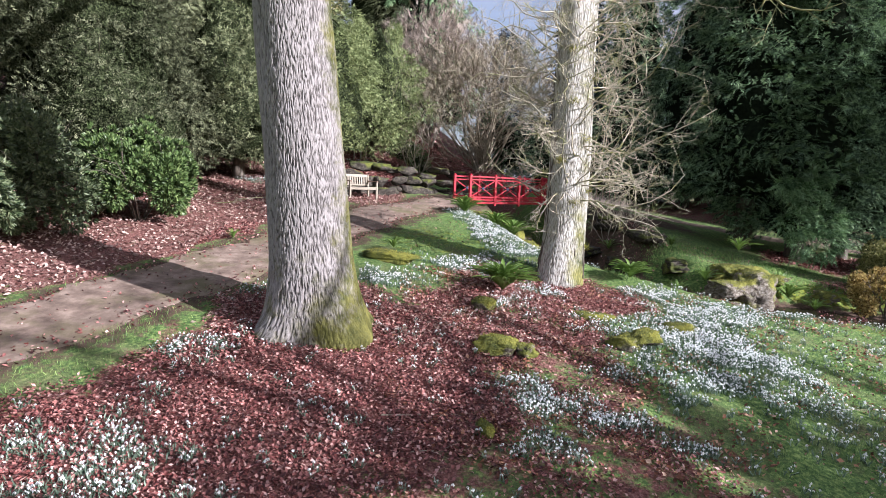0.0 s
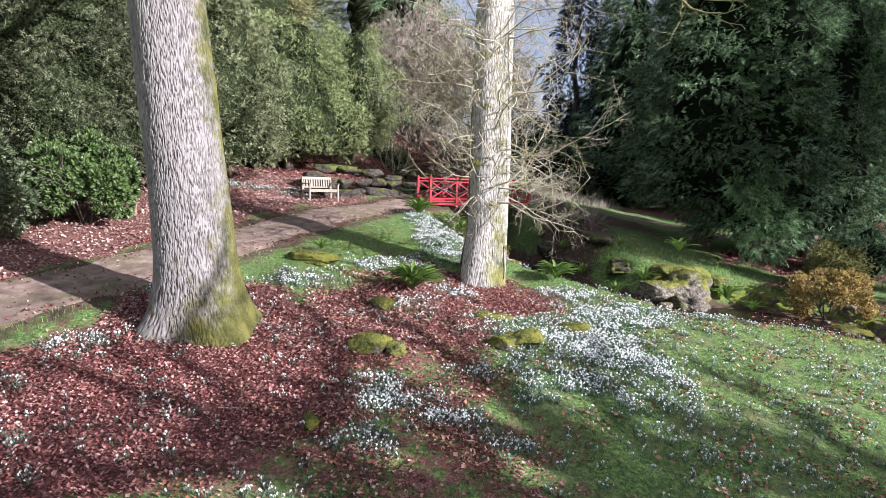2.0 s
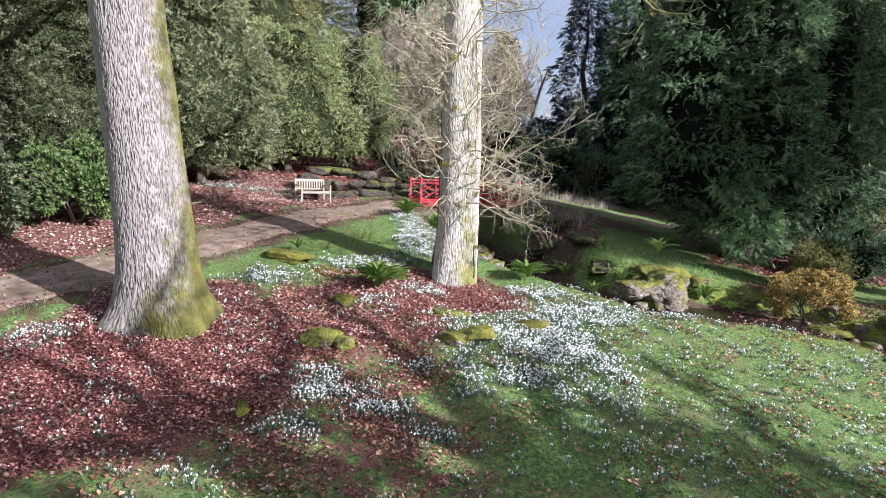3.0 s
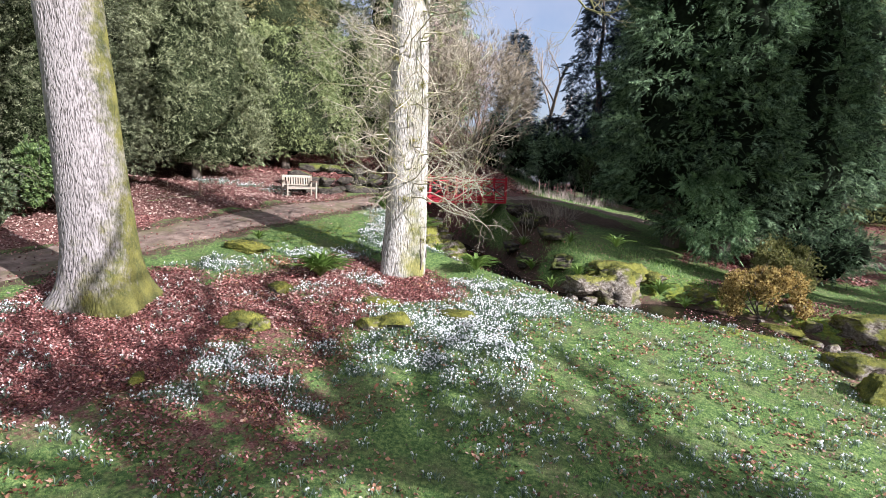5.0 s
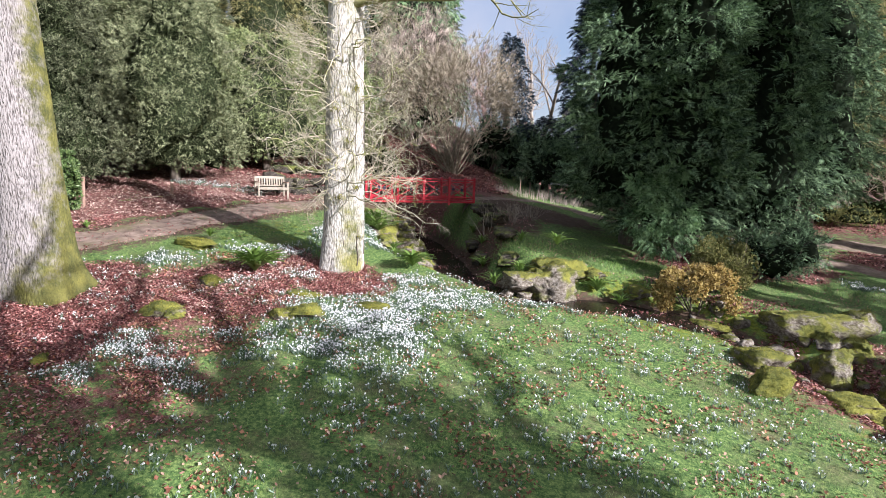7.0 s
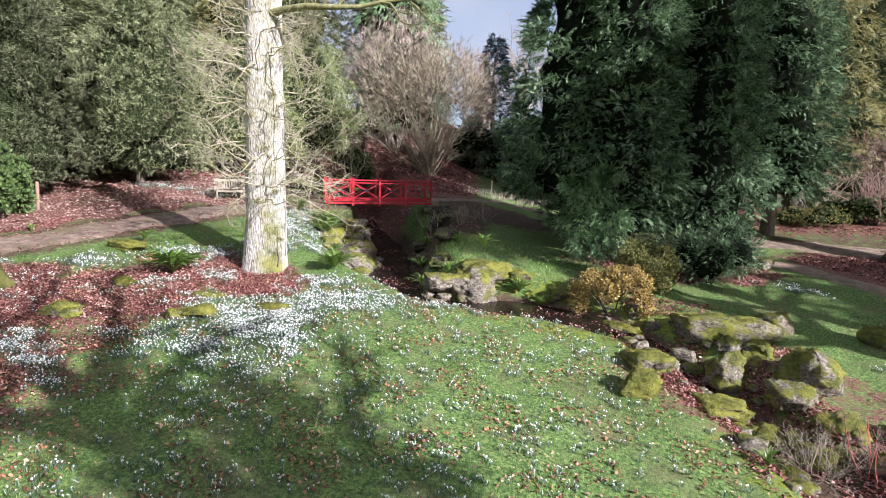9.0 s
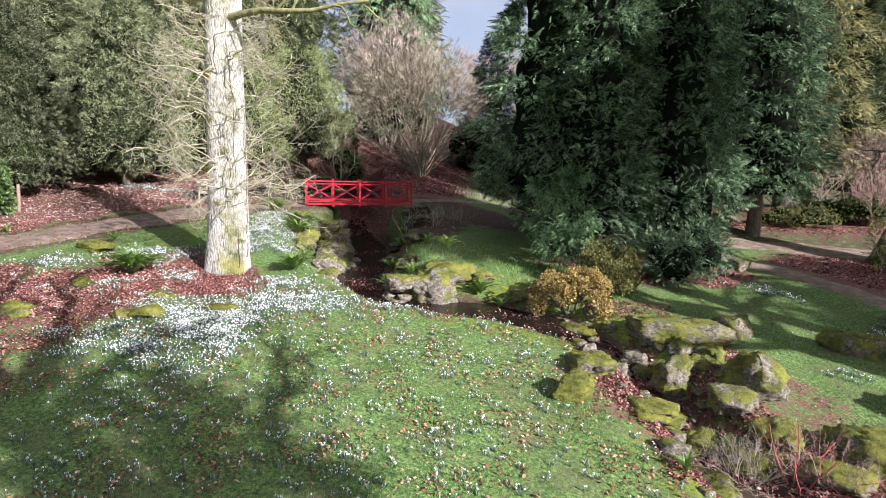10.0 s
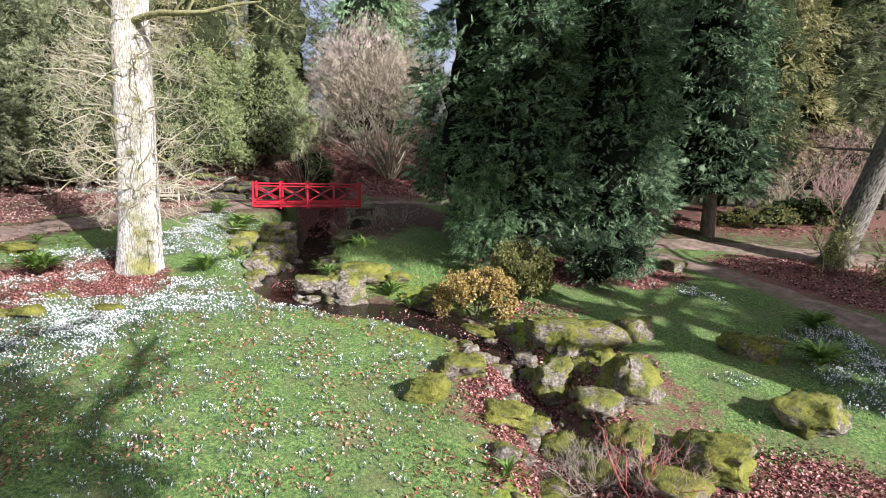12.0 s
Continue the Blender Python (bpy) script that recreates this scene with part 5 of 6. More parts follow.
# rocks: stream side, cascade, lawn, bridge abutments, rockery
for x, y, size, turn, dz, mossy, flat, label in (
        (6.0, 15.35, (0.64, 0.5, 0.40), 10, 0.44, -0.04, 0.6, "squared pale grey rock capped with moss"),
        (7.0, 15.75, (0.98, 0.85, 0.95), 40, -0.04, 0.2, 0.2, "large rounded mossy boulder at the water's edge"),
        (5.72, 15.3, (0.25, 0.2, 0.19), 0, 0.12, -0.3, 0.3, "small pale stone under a boulder"),
        (6.2, 15.2, (0.27, 0.2, 0.17), 30, 0.12, -0.3, 0.3, "small pale stone under a boulder"),
        (6.05, 15.12, (0.5, 0.3, 0.2), -8, -0.06, 0.05, 0.5, "low flat rock in the stream"),
        (7.0, 16.9, (1.2, 0.75, 0.5), 15, -0.22, 0.4, 0.5, "moss-covered ledge with ferns"),
        (8.2, 17.0, (0.8, 0.6, 0.36), 60, -0.18, 0.35, 0.5, "moss-covered ledge with ferns"),
        (11.3, 10.7, (0.44, 0.40, 0.46), 20, 0.10, 0.75, 0.2, "bright yellow-green mossy boulder on the lawn"),
        (11.7, 12.2, (0.62, 0.6, 0.48), 70, 0.02, 0.40, 0.4, "grass-topped boulder at the lawn's edge"),
        (12.75, 10.9, (0.72, 0.5, 0.30), -50, 0.02, 0.30, 0.7, "flat mossy slab edging the lawn"),
        (12.2, 13.2, (0.5, 0.35, 0.3), 15, 0.0, 0.1, 0.3, "grey rock beside the cascade"),
        (13.7, 14.75, (1.2, 0.75, 0.62), 8, 0.0, 0.24, 0.8, "broad flat moss-covered slab over the cascade"),
        (15.35, 15.75, (0.62, 0.5, 0.55), 30, 0.0, 0.26, 0.6, "moss-covered slab at the head of the cascade"),
        (12.75, 14.1, (0.48, 0.35, 0.30), 0, 0.05, -0.25, 0.3, "bare pale rock beneath a slab"),
        (13.9, 14.2, (0.42, 0.35, 0.36), 50, 0.05, 0.0, 0.3, "split grey rock in the cascade"),
        (14.5, 14.0, (0.55, 0.4, 0.32), 75, 0.05, 0.3, 0.3, "mossy rock among fallen leaves"),
        (13.55, 13.1, (0.52, 0.50, 0.68), 25, 0.12, 0.22, 0.1, "upright boulder, mossy above and pale below"),
        (15.2, 12.7, (0.78, 0.6, 0.72), 35, 0.05, 0.22, 0.0, "wedge-shaped mossy boulder beside the ravine"),
        (14.5, 12.1, (0.6, 0.5, 0.4), 60, 0.0, 0.1, 0.2, "dark rock in the ravine"),
        (18.0, 15.2, (0.66, 0.42, 0.62), -15, 0.0, 0.30, 0.8, "layered slab capped with moss on the lawn"),
        (18.6, 12.5, (0.70, 0.6, 0.70), 5, 0.0, 0.30, 0.8, "large boulder half covered in yellow moss"),
        (16.5, 10.6, (0.78, 0.66, 0.58), -25, 0.05, 0.36, 0.6, "broad low moss-covered boulder"),
        (15.9, 9.9, (0.62, 0.55, 0.42), 10, 0.0, 0.34, 0.4, "mossy rock among dead stems"),
        (14.6, 10.4, (0.5, 0.45, 0.34), 10, 0.0, 0.25, 0.3, "rock overgrown with dead stems"),
        (13.8, 9.6, (0.45, 0.4, 0.3), 70, 0.0, 0.2, 0.3, "dark wet rock in the ravine"),
        (13.3, 11.9, (0.45, 0.4, 0.35), 15, 0.0, 0.05, 0.3, "wet dark rock in the ravine bed"),
        (13.9, 11.1, (0.5, 0.38, 0.36), 65, 0.0, 0.2, 0.3, "mossy rock in the ravine bed"),
        (14.4, 11.0, (0.4, 0.35, 0.3), 30, 0.0, 0.1, 0.3, "grey rock in the ravine bed"),
        (15.2, 11.2, (0.6, 0.45, 0.3), 80, 0.0, 0.28, 0.4, "mossy rock beside the ravine"),
        (12.9, 13.6, (0.35, 0.3, 0.26), 45, 0.0, 0.1, 0.3, "broken rock in the cascade"),
        (14.1, 13.4, (0.35, 0.3, 0.3), 5, 0.0, 0.2, 0.3, "broken rock in the cascade"),
        (16.9, 22.2, (0.55, 0.42, 0.42), 20, 0.02, 0.1, 0.7, "squared boulder beside the gravel path"),
        (0.9, 21.6, (0.75, 0.5, 0.42), 30, -0.1, 0.1, 0.5, "pale abutment rock beneath the bridge"),
        (1.6, 20.6, (0.65, 0.5, 0.45), 60, -0.1, 0.15, 0.3, "mossy rock on the stream bank"),
        (2.05, 19.5, (0.55, 0.6, 0.55), 20, -0.1, 0.1, 0.2, "pale rock facing the stream"),
        (2.3, 20.2, (0.5, 0.5, 0.5), 80, -0.3, 0.0, 0.2, "pale rock facing the stream"),
        (1.9, 21.6, (0.5, 0.5, 0.6), 15, -0.5, -0.1, 0.2, "dark rock of the bridge abutment"),
        (1.45, 21.2, (0.6, 0.5, 0.42), 70, 0.1, 0.12, 0.5, "mossy block in the stream-side wall"),
        (1.8, 19.9, (0.55, 0.5, 0.42), 70, 0.15, 0.1, 0.5, "pale block in the stream-side wall"),
        (2.3, 18.7, (0.55, 0.5, 0.40), 75, 0.1, 0.15, 0.5, "mossy block in the stream-side wall"),
        (2.65, 17.6, (0.5, 0.42, 0.34), 60, 0.05, 0.25, 0.4, "mossy rock on the stream bank"),
        (3.2, 16.6, (0.45, 0.4, 0.28), 45, 0.0, 0.25, 0.4, "mossy rock on the stream bank"),
        (0.35, 21.35, (0.62, 0.5, 0.45), 25, -0.05, 0.15, 0.5, "mossy abutment rock at the bridge end"),
        (0.95, 20.75, (0.6, 0.55, 0.5), 60, 0.05, 0.12, 0.4, "pale abutment rock with ferns above"),
        (1.35, 21.9, (0.5, 0.5, 0.6), 10, 0.1, 0.0, 0.3, "dark abutment rock below the deck"),
        (1.3, 19.7, (0.55, 0.5, 0.42), 75, 0.0, 0.2, 0.4, "mossy rock on the snowdrop slope"),
        (0.55, 19.75, (0.7, 0.55, 0.46), 40, 0.05, 0.15, 0.4, "large mossy rock on the bank below the bridge"),
        (1.0, 18.75, (0.62, 0.5, 0.4), 60, 0.05, 0.2, 0.4, "mossy rock among snowdrops and ferns"),
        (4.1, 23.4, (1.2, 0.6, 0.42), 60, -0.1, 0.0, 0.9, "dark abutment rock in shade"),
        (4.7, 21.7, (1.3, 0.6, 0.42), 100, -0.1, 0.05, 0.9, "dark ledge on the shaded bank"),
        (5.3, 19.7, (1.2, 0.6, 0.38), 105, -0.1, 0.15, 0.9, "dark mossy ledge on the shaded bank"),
        (3.9, 21.6, (1.0, 0.5, 0.35), 100, -0.05, -0.05, 0.9, "ledge above the stream, darkened for shade"),
        (4.4, 19.6, (1.0, 0.5, 0.32), 105, -0.05, 0.05, 0.9, "ledge above the stream, darkened for shade"),
        (5.6, 17.8, (0.7, 0.55, 0.4), 60, -0.1, 0.3, 0.5, "mossy rock by the stream"),
        (9.6, 16.3, (0.6, 0.45, 0.3), 0, 0.0, 0.3, 0.5, "low mossy rock by the stream"),
        (11.2, 15.1, (0.6, 0.35, 0.3), 0, 0.0, 0.3, 0.5, "flat stone below the yellow shrub"),
        (0.35, 22.0, (0.7, 0.55, 0.5), 20, -0.02, 0.15, 0.6, "mossy block beside the bridge end"),
        (1.05, 22.1, (0.6, 0.5, 0.6), 40, -0.02, 0.1, 0.6, "mossy block beside the bridge end"),
        (-0.35, 21.3, (0.55, 0.45, 0.34), 20, -0.02, 0.15, 0.6, "low mossy block on the bank below the bridge"),
        (0.65, 22.5, (0.7, 0.5, 0.6), 60, 0.0, 0.1, 0.5, "pale rock of the wall below the bridge"),
        (0.35, 23.2, (0.6, 0.5, 0.42), 60, 0.0, 0.05, 0.5, "dark rock of the wall below the bridge"),
        (1.0, 21.2, (0.75, 0.6, 0.95), 30, 0.0, 0.12, 0.6, "tall pale rock of the stream-side wall"),
        (1.45, 20.3, (0.75, 0.6, 0.90), 65, 0.0, 0.10, 0.6, "tall pale rock of the stream-side wall"),
        (1.8, 19.3, (0.72, 0.6, 0.80), 75, 0.0, 0.12, 0.5, "tall mossy rock of the stream-side wall"),
        (2.1, 18.4, (0.65, 0.55, 0.62), 60, 0.0, 0.15, 0.5, "mossy rock ending the stream-side wall"),
        (-1.25, 11.1, (0.32, 0.28, 0.24), 0, 0.0, 0.45, 0.3, "small mossy stone in fallen leaves"),
        (-1.2, 9.25, (0.42, 0.36, 0.22), 40, 0.0, 0.40, 0.4, "half-buried mossy stone in leaves"),
        (-0.75, 9.05, (0.26, 0.2, 0.18), 80, 0.0, 0.45, 0.4, "half-buried mossy stone in leaves"),
        (-1.7, 6.72, (0.14, 0.24, 0.14), 12, 0.0, 0.5, 0.3, "narrow mossy stone in the grass"),
        (1.62, 10.2, (0.42, 0.36, 0.24), 20, 0.0, 0.5, 0.4, "low bright mossy stone among snowdrops"),
        (1.1, 9.9, (0.32, 0.24, 0.2), -20, 0.0, 0.5, 0.4, "low bright mossy stone among snowdrops"),
        (2.7, 11.2, (0.5, 0.32, 0.16), 10, 0.0, 0.42, 0.5, "mossy stone sunk in the lawn"),
        (1.0, 11.3, (0.5, 0.3, 0.14), 0, 0.0, 0.45, 0.5, "mossy stone sunk in the lawn"),
        (-3.35, 13.6, (0.8, 0.5, 0.2), -20, 0.0, 0.55, 0.4, "low moss-covered stone beside snowdrops")):
    grown = 1.22 if 11 < x < 20 and y < 16.5 else 1.0
    low = 1.15 if x < 3 and y < 15 else 1.0
    grown *= 1.12 if low > 1 else 1.0
    rock(x, y, (size[0] * grown, size[1] * grown, size[2] * low * (1.05 if grown > 1.2 else 1)), int(x * 7 + y * 13) + 5, turn, dz - (0.06 if low > 1 else 0.16 if grown > 1 else 0.05), label, mossy + (0.06 if grown > 1.2 else 0.0), flat, mat=SHADED_STONE if 3.5 < x < 6 and y > 17 else None)
rng = np.random.default_rng(9)
for k in range(46):
    i = 8 + k % 6
    u, off = rng.uniform(0, 1), rng.choice([-1, 1]) * rng.uniform(0.1, 1.3)
    (ax, ay), (bx, by) = STREAM[i], STREAM[i + 1]
    dx, dy = bx - ax, by - ay
    n = math.hypot(dx, dy)
    s = rng.uniform(0.10, 0.26)
    rock(ax + u * dx - dy / n * off, ay + u * dy + dx / n * off, (s * rng.uniform(0.9, 1.5), s, s * rng.uniform(0.6, 1.0)), 500 + k, rng.uniform(0, 180), 0.0, "small broken stone in the ravine", rng.uniform(-0.15, 0.25), 0.3, subs=3, name="stone", group="ravine stones")
rng = np.random.default_rng(5)
for row, (n, x0, y0, dz) in enumerate(((9, -6.2, 22.5, -0.05), (8, -5.9, 22.75, 0.36), (8, -5.6, 23.2, 0.72))):
    for k in range(n):
        u = (k + 0.35 * row + rng.uniform(-0.2, 0.2)) / 8
        big = rng.uniform(0.75, 1.35)
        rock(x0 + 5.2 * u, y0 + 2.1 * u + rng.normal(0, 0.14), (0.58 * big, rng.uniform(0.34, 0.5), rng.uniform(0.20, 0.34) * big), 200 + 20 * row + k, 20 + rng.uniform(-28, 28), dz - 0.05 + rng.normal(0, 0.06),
             ("stacked dark rockery ledge behind the bench", "dark rockery stone of the middle course", "upper rockery stone capped with moss")[row], (-0.06, 0.0, 0.22)[row], 1.0, subs=3, group="rockery", tilt=rng.uniform(-10, 10), mat=SHADED_STONE)


# ferns
def fern(x, y, reach, fronds, seed, label="arching evergreen fern with strap-like fronds", dz=0.0):
    rng = np.random.default_rng(seed)
    t = thing("fern", Matrix.Translation(spot(x, y, dz)), label, "fern", "ferns")
    for k in range(fronds):
        a = k * 2.399 + rng.uniform(-0.3, 0.3)
        length = reach * rng.uniform(0.9, 1.4)
        up = rng.uniform(0.8, 1.5)
        n = 8
        u = np.linspace(0, 1, n)
        rad = length * (u * math.cos(up) + 0.22 * u * u)
        h = length * (u * math.sin(up) - 0.42 * u ** 2.3)
        wid = 0.05 * reach * np.sin(np.pi * np.clip(u * 0.92 + 0.06, 0, 1)) ** 0.7 * (1 + 0.25 * (np.arange(n) % 2))
        c, s = math.cos(a), math.sin(a)
        mid = np.stack([rad * c, rad * s, h + 0.03], -1)
        side = np.array([-s, c, 0.0])
        v = np.concatenate([mid - side * wid[:, None] + np.array([0, 0, 0.02 * reach]), mid, mid + side * wid[:, None] + np.array([0, 0, 0.02 * reach])])
        i = np.arange(n - 1)
        f = np.concatenate([np.stack([i, i + n, i + n + 1, i + 1], -1), np.stack([i + n, i + 2 * n, i + 2 * n + 1, i + n + 1], -1)])
        mesh_part("frond", mesh_of("frond", v, f, FERN, smooth=True), t)
    return t


for k, (x, y, reach, n, dz) in enumerate(((-0.75, 12.3, 0.82, 140, 0.05), (2.95, 14.6, 0.62, 100, 0.05), (-1.1, 20.4, 0.8, 80, 0), (0.05, 20.4, 0.85, 90, 0.05), (0.5, 19.3, 0.8, 80, 0.1), (1.3, 18.6, 0.5, 34, 0.1), (1.5, 18.0, 0.45, 28, 0.05), (-7.2, 13.9, 0.32, 24, 0), (-3.3, 14.3, 0.4, 26, 0.1),
                                          (6.0, 16.6, 0.55, 26, 0.3), (7.1, 16.9, 0.55, 30, 0.72), (8.35, 16.2, 0.6, 40, 0.1), (19.4, 15.0, 0.8, 110, 0), (19.9, 17.3, 0.7, 90, 0), (14.9, 15.2, 0.25, 16, 0.1), (5.2, 16.6, 0.5, 24, 0.1), (13.2, 9.0, 0.4, 20, 0), (4.6, 18.6, 0.55, 26, 0), (4.3, 20.6, 0.5, 24, 0.1), (5.9, 18.9, 0.5, 26, 0), (3.7, 22.6, 0.5, 22, 0.1), (9.0, 15.9, 0.5, 26, 0))):
    fern(x, y, reach, n, 300 + k, dz=dz)


def stake(x, y, height, r, lean=0.0, mat=STAKE_WOOD, label="rough brown wooden stake in fallen leaves", group="stakes"):
    bm = bmesh.new()
    bmesh.ops.create_cone(bm, cap_ends=True, segments=9, radius1=r, radius2=r * 0.92, depth=height + 0.2)
    bmesh.ops.bevel(bm, geom=[e for e in bm.edges if all(v.co.z > 0 for v in e.verts)], offset=r * 0.25, segments=1, affect='EDGES')
    for v in bm.verts:
        v.co += Vector((noise.noise(v.co * 3 + Vector((x, y, 0))), noise.noise(v.co * 3 + Vector((y, x, 0))), 0)) * r * 0.3
    me = bpy.data.meshes.new("stake")
    bm.to_mesh(me)
    bm.free()
    me.materials.append(mat)
    ob = new("stake", me)
    ob.matrix_world = Matrix.Translation(spot(x, y, height / 2 - 0.1)) @ Matrix.Rotation(lean, 4, 'Y')
    return tagged(ob, label, "stake", group)


stake(-9.37, 15.77, 0.85, 0.06)
stake(-9.14, 15.95, 1.05, 0.06, 0.03)
stake(-7.75, 18.8, 0.55, 0.06)
for x, y in ((-6.3, 29.8), (-6.0, 30.1), (-5.7, 29.7)):
    stake(x, y, 0.85, 0.04, 0, OLD_WOOD, "pale tree-guard post on the slope", "guard posts")
for k in range(9):
    stake(5.2 + 0.55 * k, 32.6 + 0.42 * k, 0.75, 0.03, 0, STAKE_WOOD, "thin fence post beside the far lawn", "fence posts")
for k in range(4):
    stake(21.8 + 0.5 * k, 22.9 - 0.4 * k, 0.75, 0.022, 0, STAKE_WOOD, "thin stake by a young tree", "sapling stakes")


def dry_stems(name, seed, n, x0, x1, y0, y1, label):
    """Thin dry stalks standing in the grass."""
    rng = np.random.default_rng(seed)
    p = np.stack([rng.uniform(x0, x1, n), rng.uniform(y0, y1, n)], -1)
    p = np.concatenate([p, lie(p[:, 0], p[:, 1])[:, None]], 1)
    blade = (np.array([(-.008, 0, 0), (.008, 0, 0), (.05, .03, 1.0)], float), np.array([(0, 1, 2)]))
    d = rng.normal(0, 0.16, (n, 2))
    size = rng.uniform(0.2, 0.6, n)
    v = p[:, None] + np.stack([blade[0][None, :, 0] * 1.0 + d[:, :1] * blade[0][None, :, 2] * size[:, None], d[:, 1:] * blade[0][None, :, 2] * size[:, None] + 0 * blade[0][None, :, 0], blade[0][None, :, 2] * size[:, None]], -1)
    f = np.arange(n * 3).reshape(-1, 3)
    tagged(new(name, mesh_of(name, v.reshape(-1, 3), f, TWIG_DOME)), label, "dry stems", kind="stuff")


dry_stems("dry_stems", 161, 320, 3.8, 8.6, 29.8, 32.2, "pale dry stalks standing in rough grass")
dry_stems("dry_stems", 162, 160, 6.5, 9.8, 31.5, 35.0, "pale dry stalks along the far fence")


# ---- ground cover ----
def upright(rng, n, tilt, size):
    """n turning matrices: a random heading and a lean of up to about tilt radians, scaled by size."""
    a = rng.uniform(0, 2 * np.pi, n)
    d = rng.normal(0, tilt, (n, 2))
    z = np.stack([d[:, 0], d[:, 1], np.ones(n)], -1)
    z /= np.linalg.norm(z, axis=1)[:, None]
    x = np.stack([np.cos(a), np.sin(a), np.zeros(n)], -1)
    x -= z * (x * z).sum(1)[:, None]
    x /= np.linalg.norm(x, axis=1)[:, None]
    y = np.cross(z, x)
    return np.stack([x, y, z], -1) * np.asarray(size)[:, None, None]


def chance(rng, n, x0, x1, y0, y1, density):
    """n throws over a rectangle, kept where density(x, y) says so."""
    x, y = rng.uniform(x0, x1, n), rng.uniform(y0, y1, n)
    keep = rng.uniform(0, 1, n) < density(x, y)
    x, y = x[keep], y[keep]
    return np.stack([x, y, lie(x, y)], -1)


def off_water(x, y):
    d, side, bed, half = stream_at(x, y)
    return smooth(0.35, 0.8, d - half)


def off_path(x, y):
    d = np.minimum(np.minimum(line_distance(x, y, LEFT_PATH), line_distance(x, y, RIGHT_PATH)), line_distance(x, y, UPPER_PATH))
    return smooth(0.85, 1.15, d)


def patchy(x, y, k, a=0.0):
    """A smooth patchwork between 0 and 1."""
    return 0.5 + 0.25 * (np.sin(k * x + 1.7 * np.sin(k * 0.6 * y + a)) + np.sin(k * 0.9 * y + 1.5 * np.sin(k * 0.7 * x - a)))


# fallen leaves
CURLED = (np.array([(0, -.5, .10), (-.36, .06, .24), (.34, -.10, .18), (0, .05, 0), (0.08, .55, .20)], float), np.array([(0, 3, 1), (0, 2, 3), (1, 3, 4), (3, 2, 4)]))


def fallen_leaves(name, seed, n, box, density, size, lift, label, mat=DEAD_LEAF):
    rng = np.random.default_rng(seed)
    p = chance(rng, n, *box, density)
    p[:, 2] += rng.uniform(0.0, lift, len(p))
    turn = upright(rng, len(p), 0.6, rng.uniform(*size, len(p))) * rng.uniform(0.75, 1.3, (len(p), 1, 3))
    v, f = scatter(CURLED, turn, p)
    tagged(new(name, mesh_of(name, v, f, mat)), label, "leaf litter", kind="stuff")


fallen_leaves("fallen_leaf_carpet", 1, 155000, (-7.8, 3.2, 4.6, 15.5), lambda x, y: smooth(0.2, 0.7, leaf_weight(x, y) * (0.55 + 0.6 * patchy(x, y, 3.1))) * off_path(x, y), (0.027, 0.062), 0.06, "deep carpet of russet fallen leaves round the trunks")
fallen_leaves("bank_leaf_litter", 2, 44000, (-16, 0, 9, 25), lambda x, y: 0.75 * smooth(0.2, 0.7, leaf_weight(x, y)) * off_path(x, y), (0.055, 0.10), 0.05, "pinkish fallen leaves on the bank below the yews", PINK_LEAF)
fallen_leaves("far_leaf_litter", 3, 36000, (9, 27, 18, 30), lambda x, y: 0.8 * smooth(0.3, 0.7, leaf_weight(x, y)) * off_path(x, y), (0.06, 0.11), 0.04, "red-brown leaf litter beyond the stream")
fallen_leaves("hill_leaf_litter", 4, 30000, (-12, 6, 24.5, 42), lambda x, y: 0.7 * smooth(0.3, 0.7, leaf_weight(x, y)) * off_path(x, y), (0.08, 0.15), 0.05, "red-brown leaf litter on the wooded slope")
fallen_leaves("scattered_leaves", 5, 60000, (-3, 21, 3.6, 20), lambda x, y: 0.4 * patchy(x, y, 1.3, 2.0) ** 2 * off_path(x, y) * off_water(x, y) + 0.012, (0.03, 0.07), 0.05, "single brown leaves blown across the grass", BROWN_LEAF)
fallen_leaves("scattered_leaves", 8, 70000, (-3, 15, 3.6, 14), lambda x, y: (0.5 + 0.4 * smooth(2.5, 0.5, x)) * smooth(0.35, 0.8, patchy(x, y, 3.3, 0.6)) * (0.4 + 0.6 * patchy(x, y, 1.1, 3.0)) * off_path(x, y) * off_water(x, y), (0.036, 0.08), 0.045, "russet oak leaves strewn in patches over the lawn", RUSSET_LEAF)
fallen_leaves("ravine_leaf_litter", 6, 80000, (10.5, 19.5, 7.5, 16.5), lambda x, y: 0.85 * smooth(1.8, 0.9, stream_at(x, y)[0]) * smooth(0.2, 0.6, patchy(x, y, 4, 1.0)) * smooth(11.3, 12.2, x) + 0.85 * blob(x, y, 12.6, 12.0, 0.9, 1.9, 25) + 0.6 * blob(x, y, 17.8, 10.0, 2.3, 1.4) + 0.3 * blob(x, y, 15.0, 13.8, 1.0, 0.6), (0.045, 0.085), 0.05, "red-brown fallen leaves among the cascade rocks")

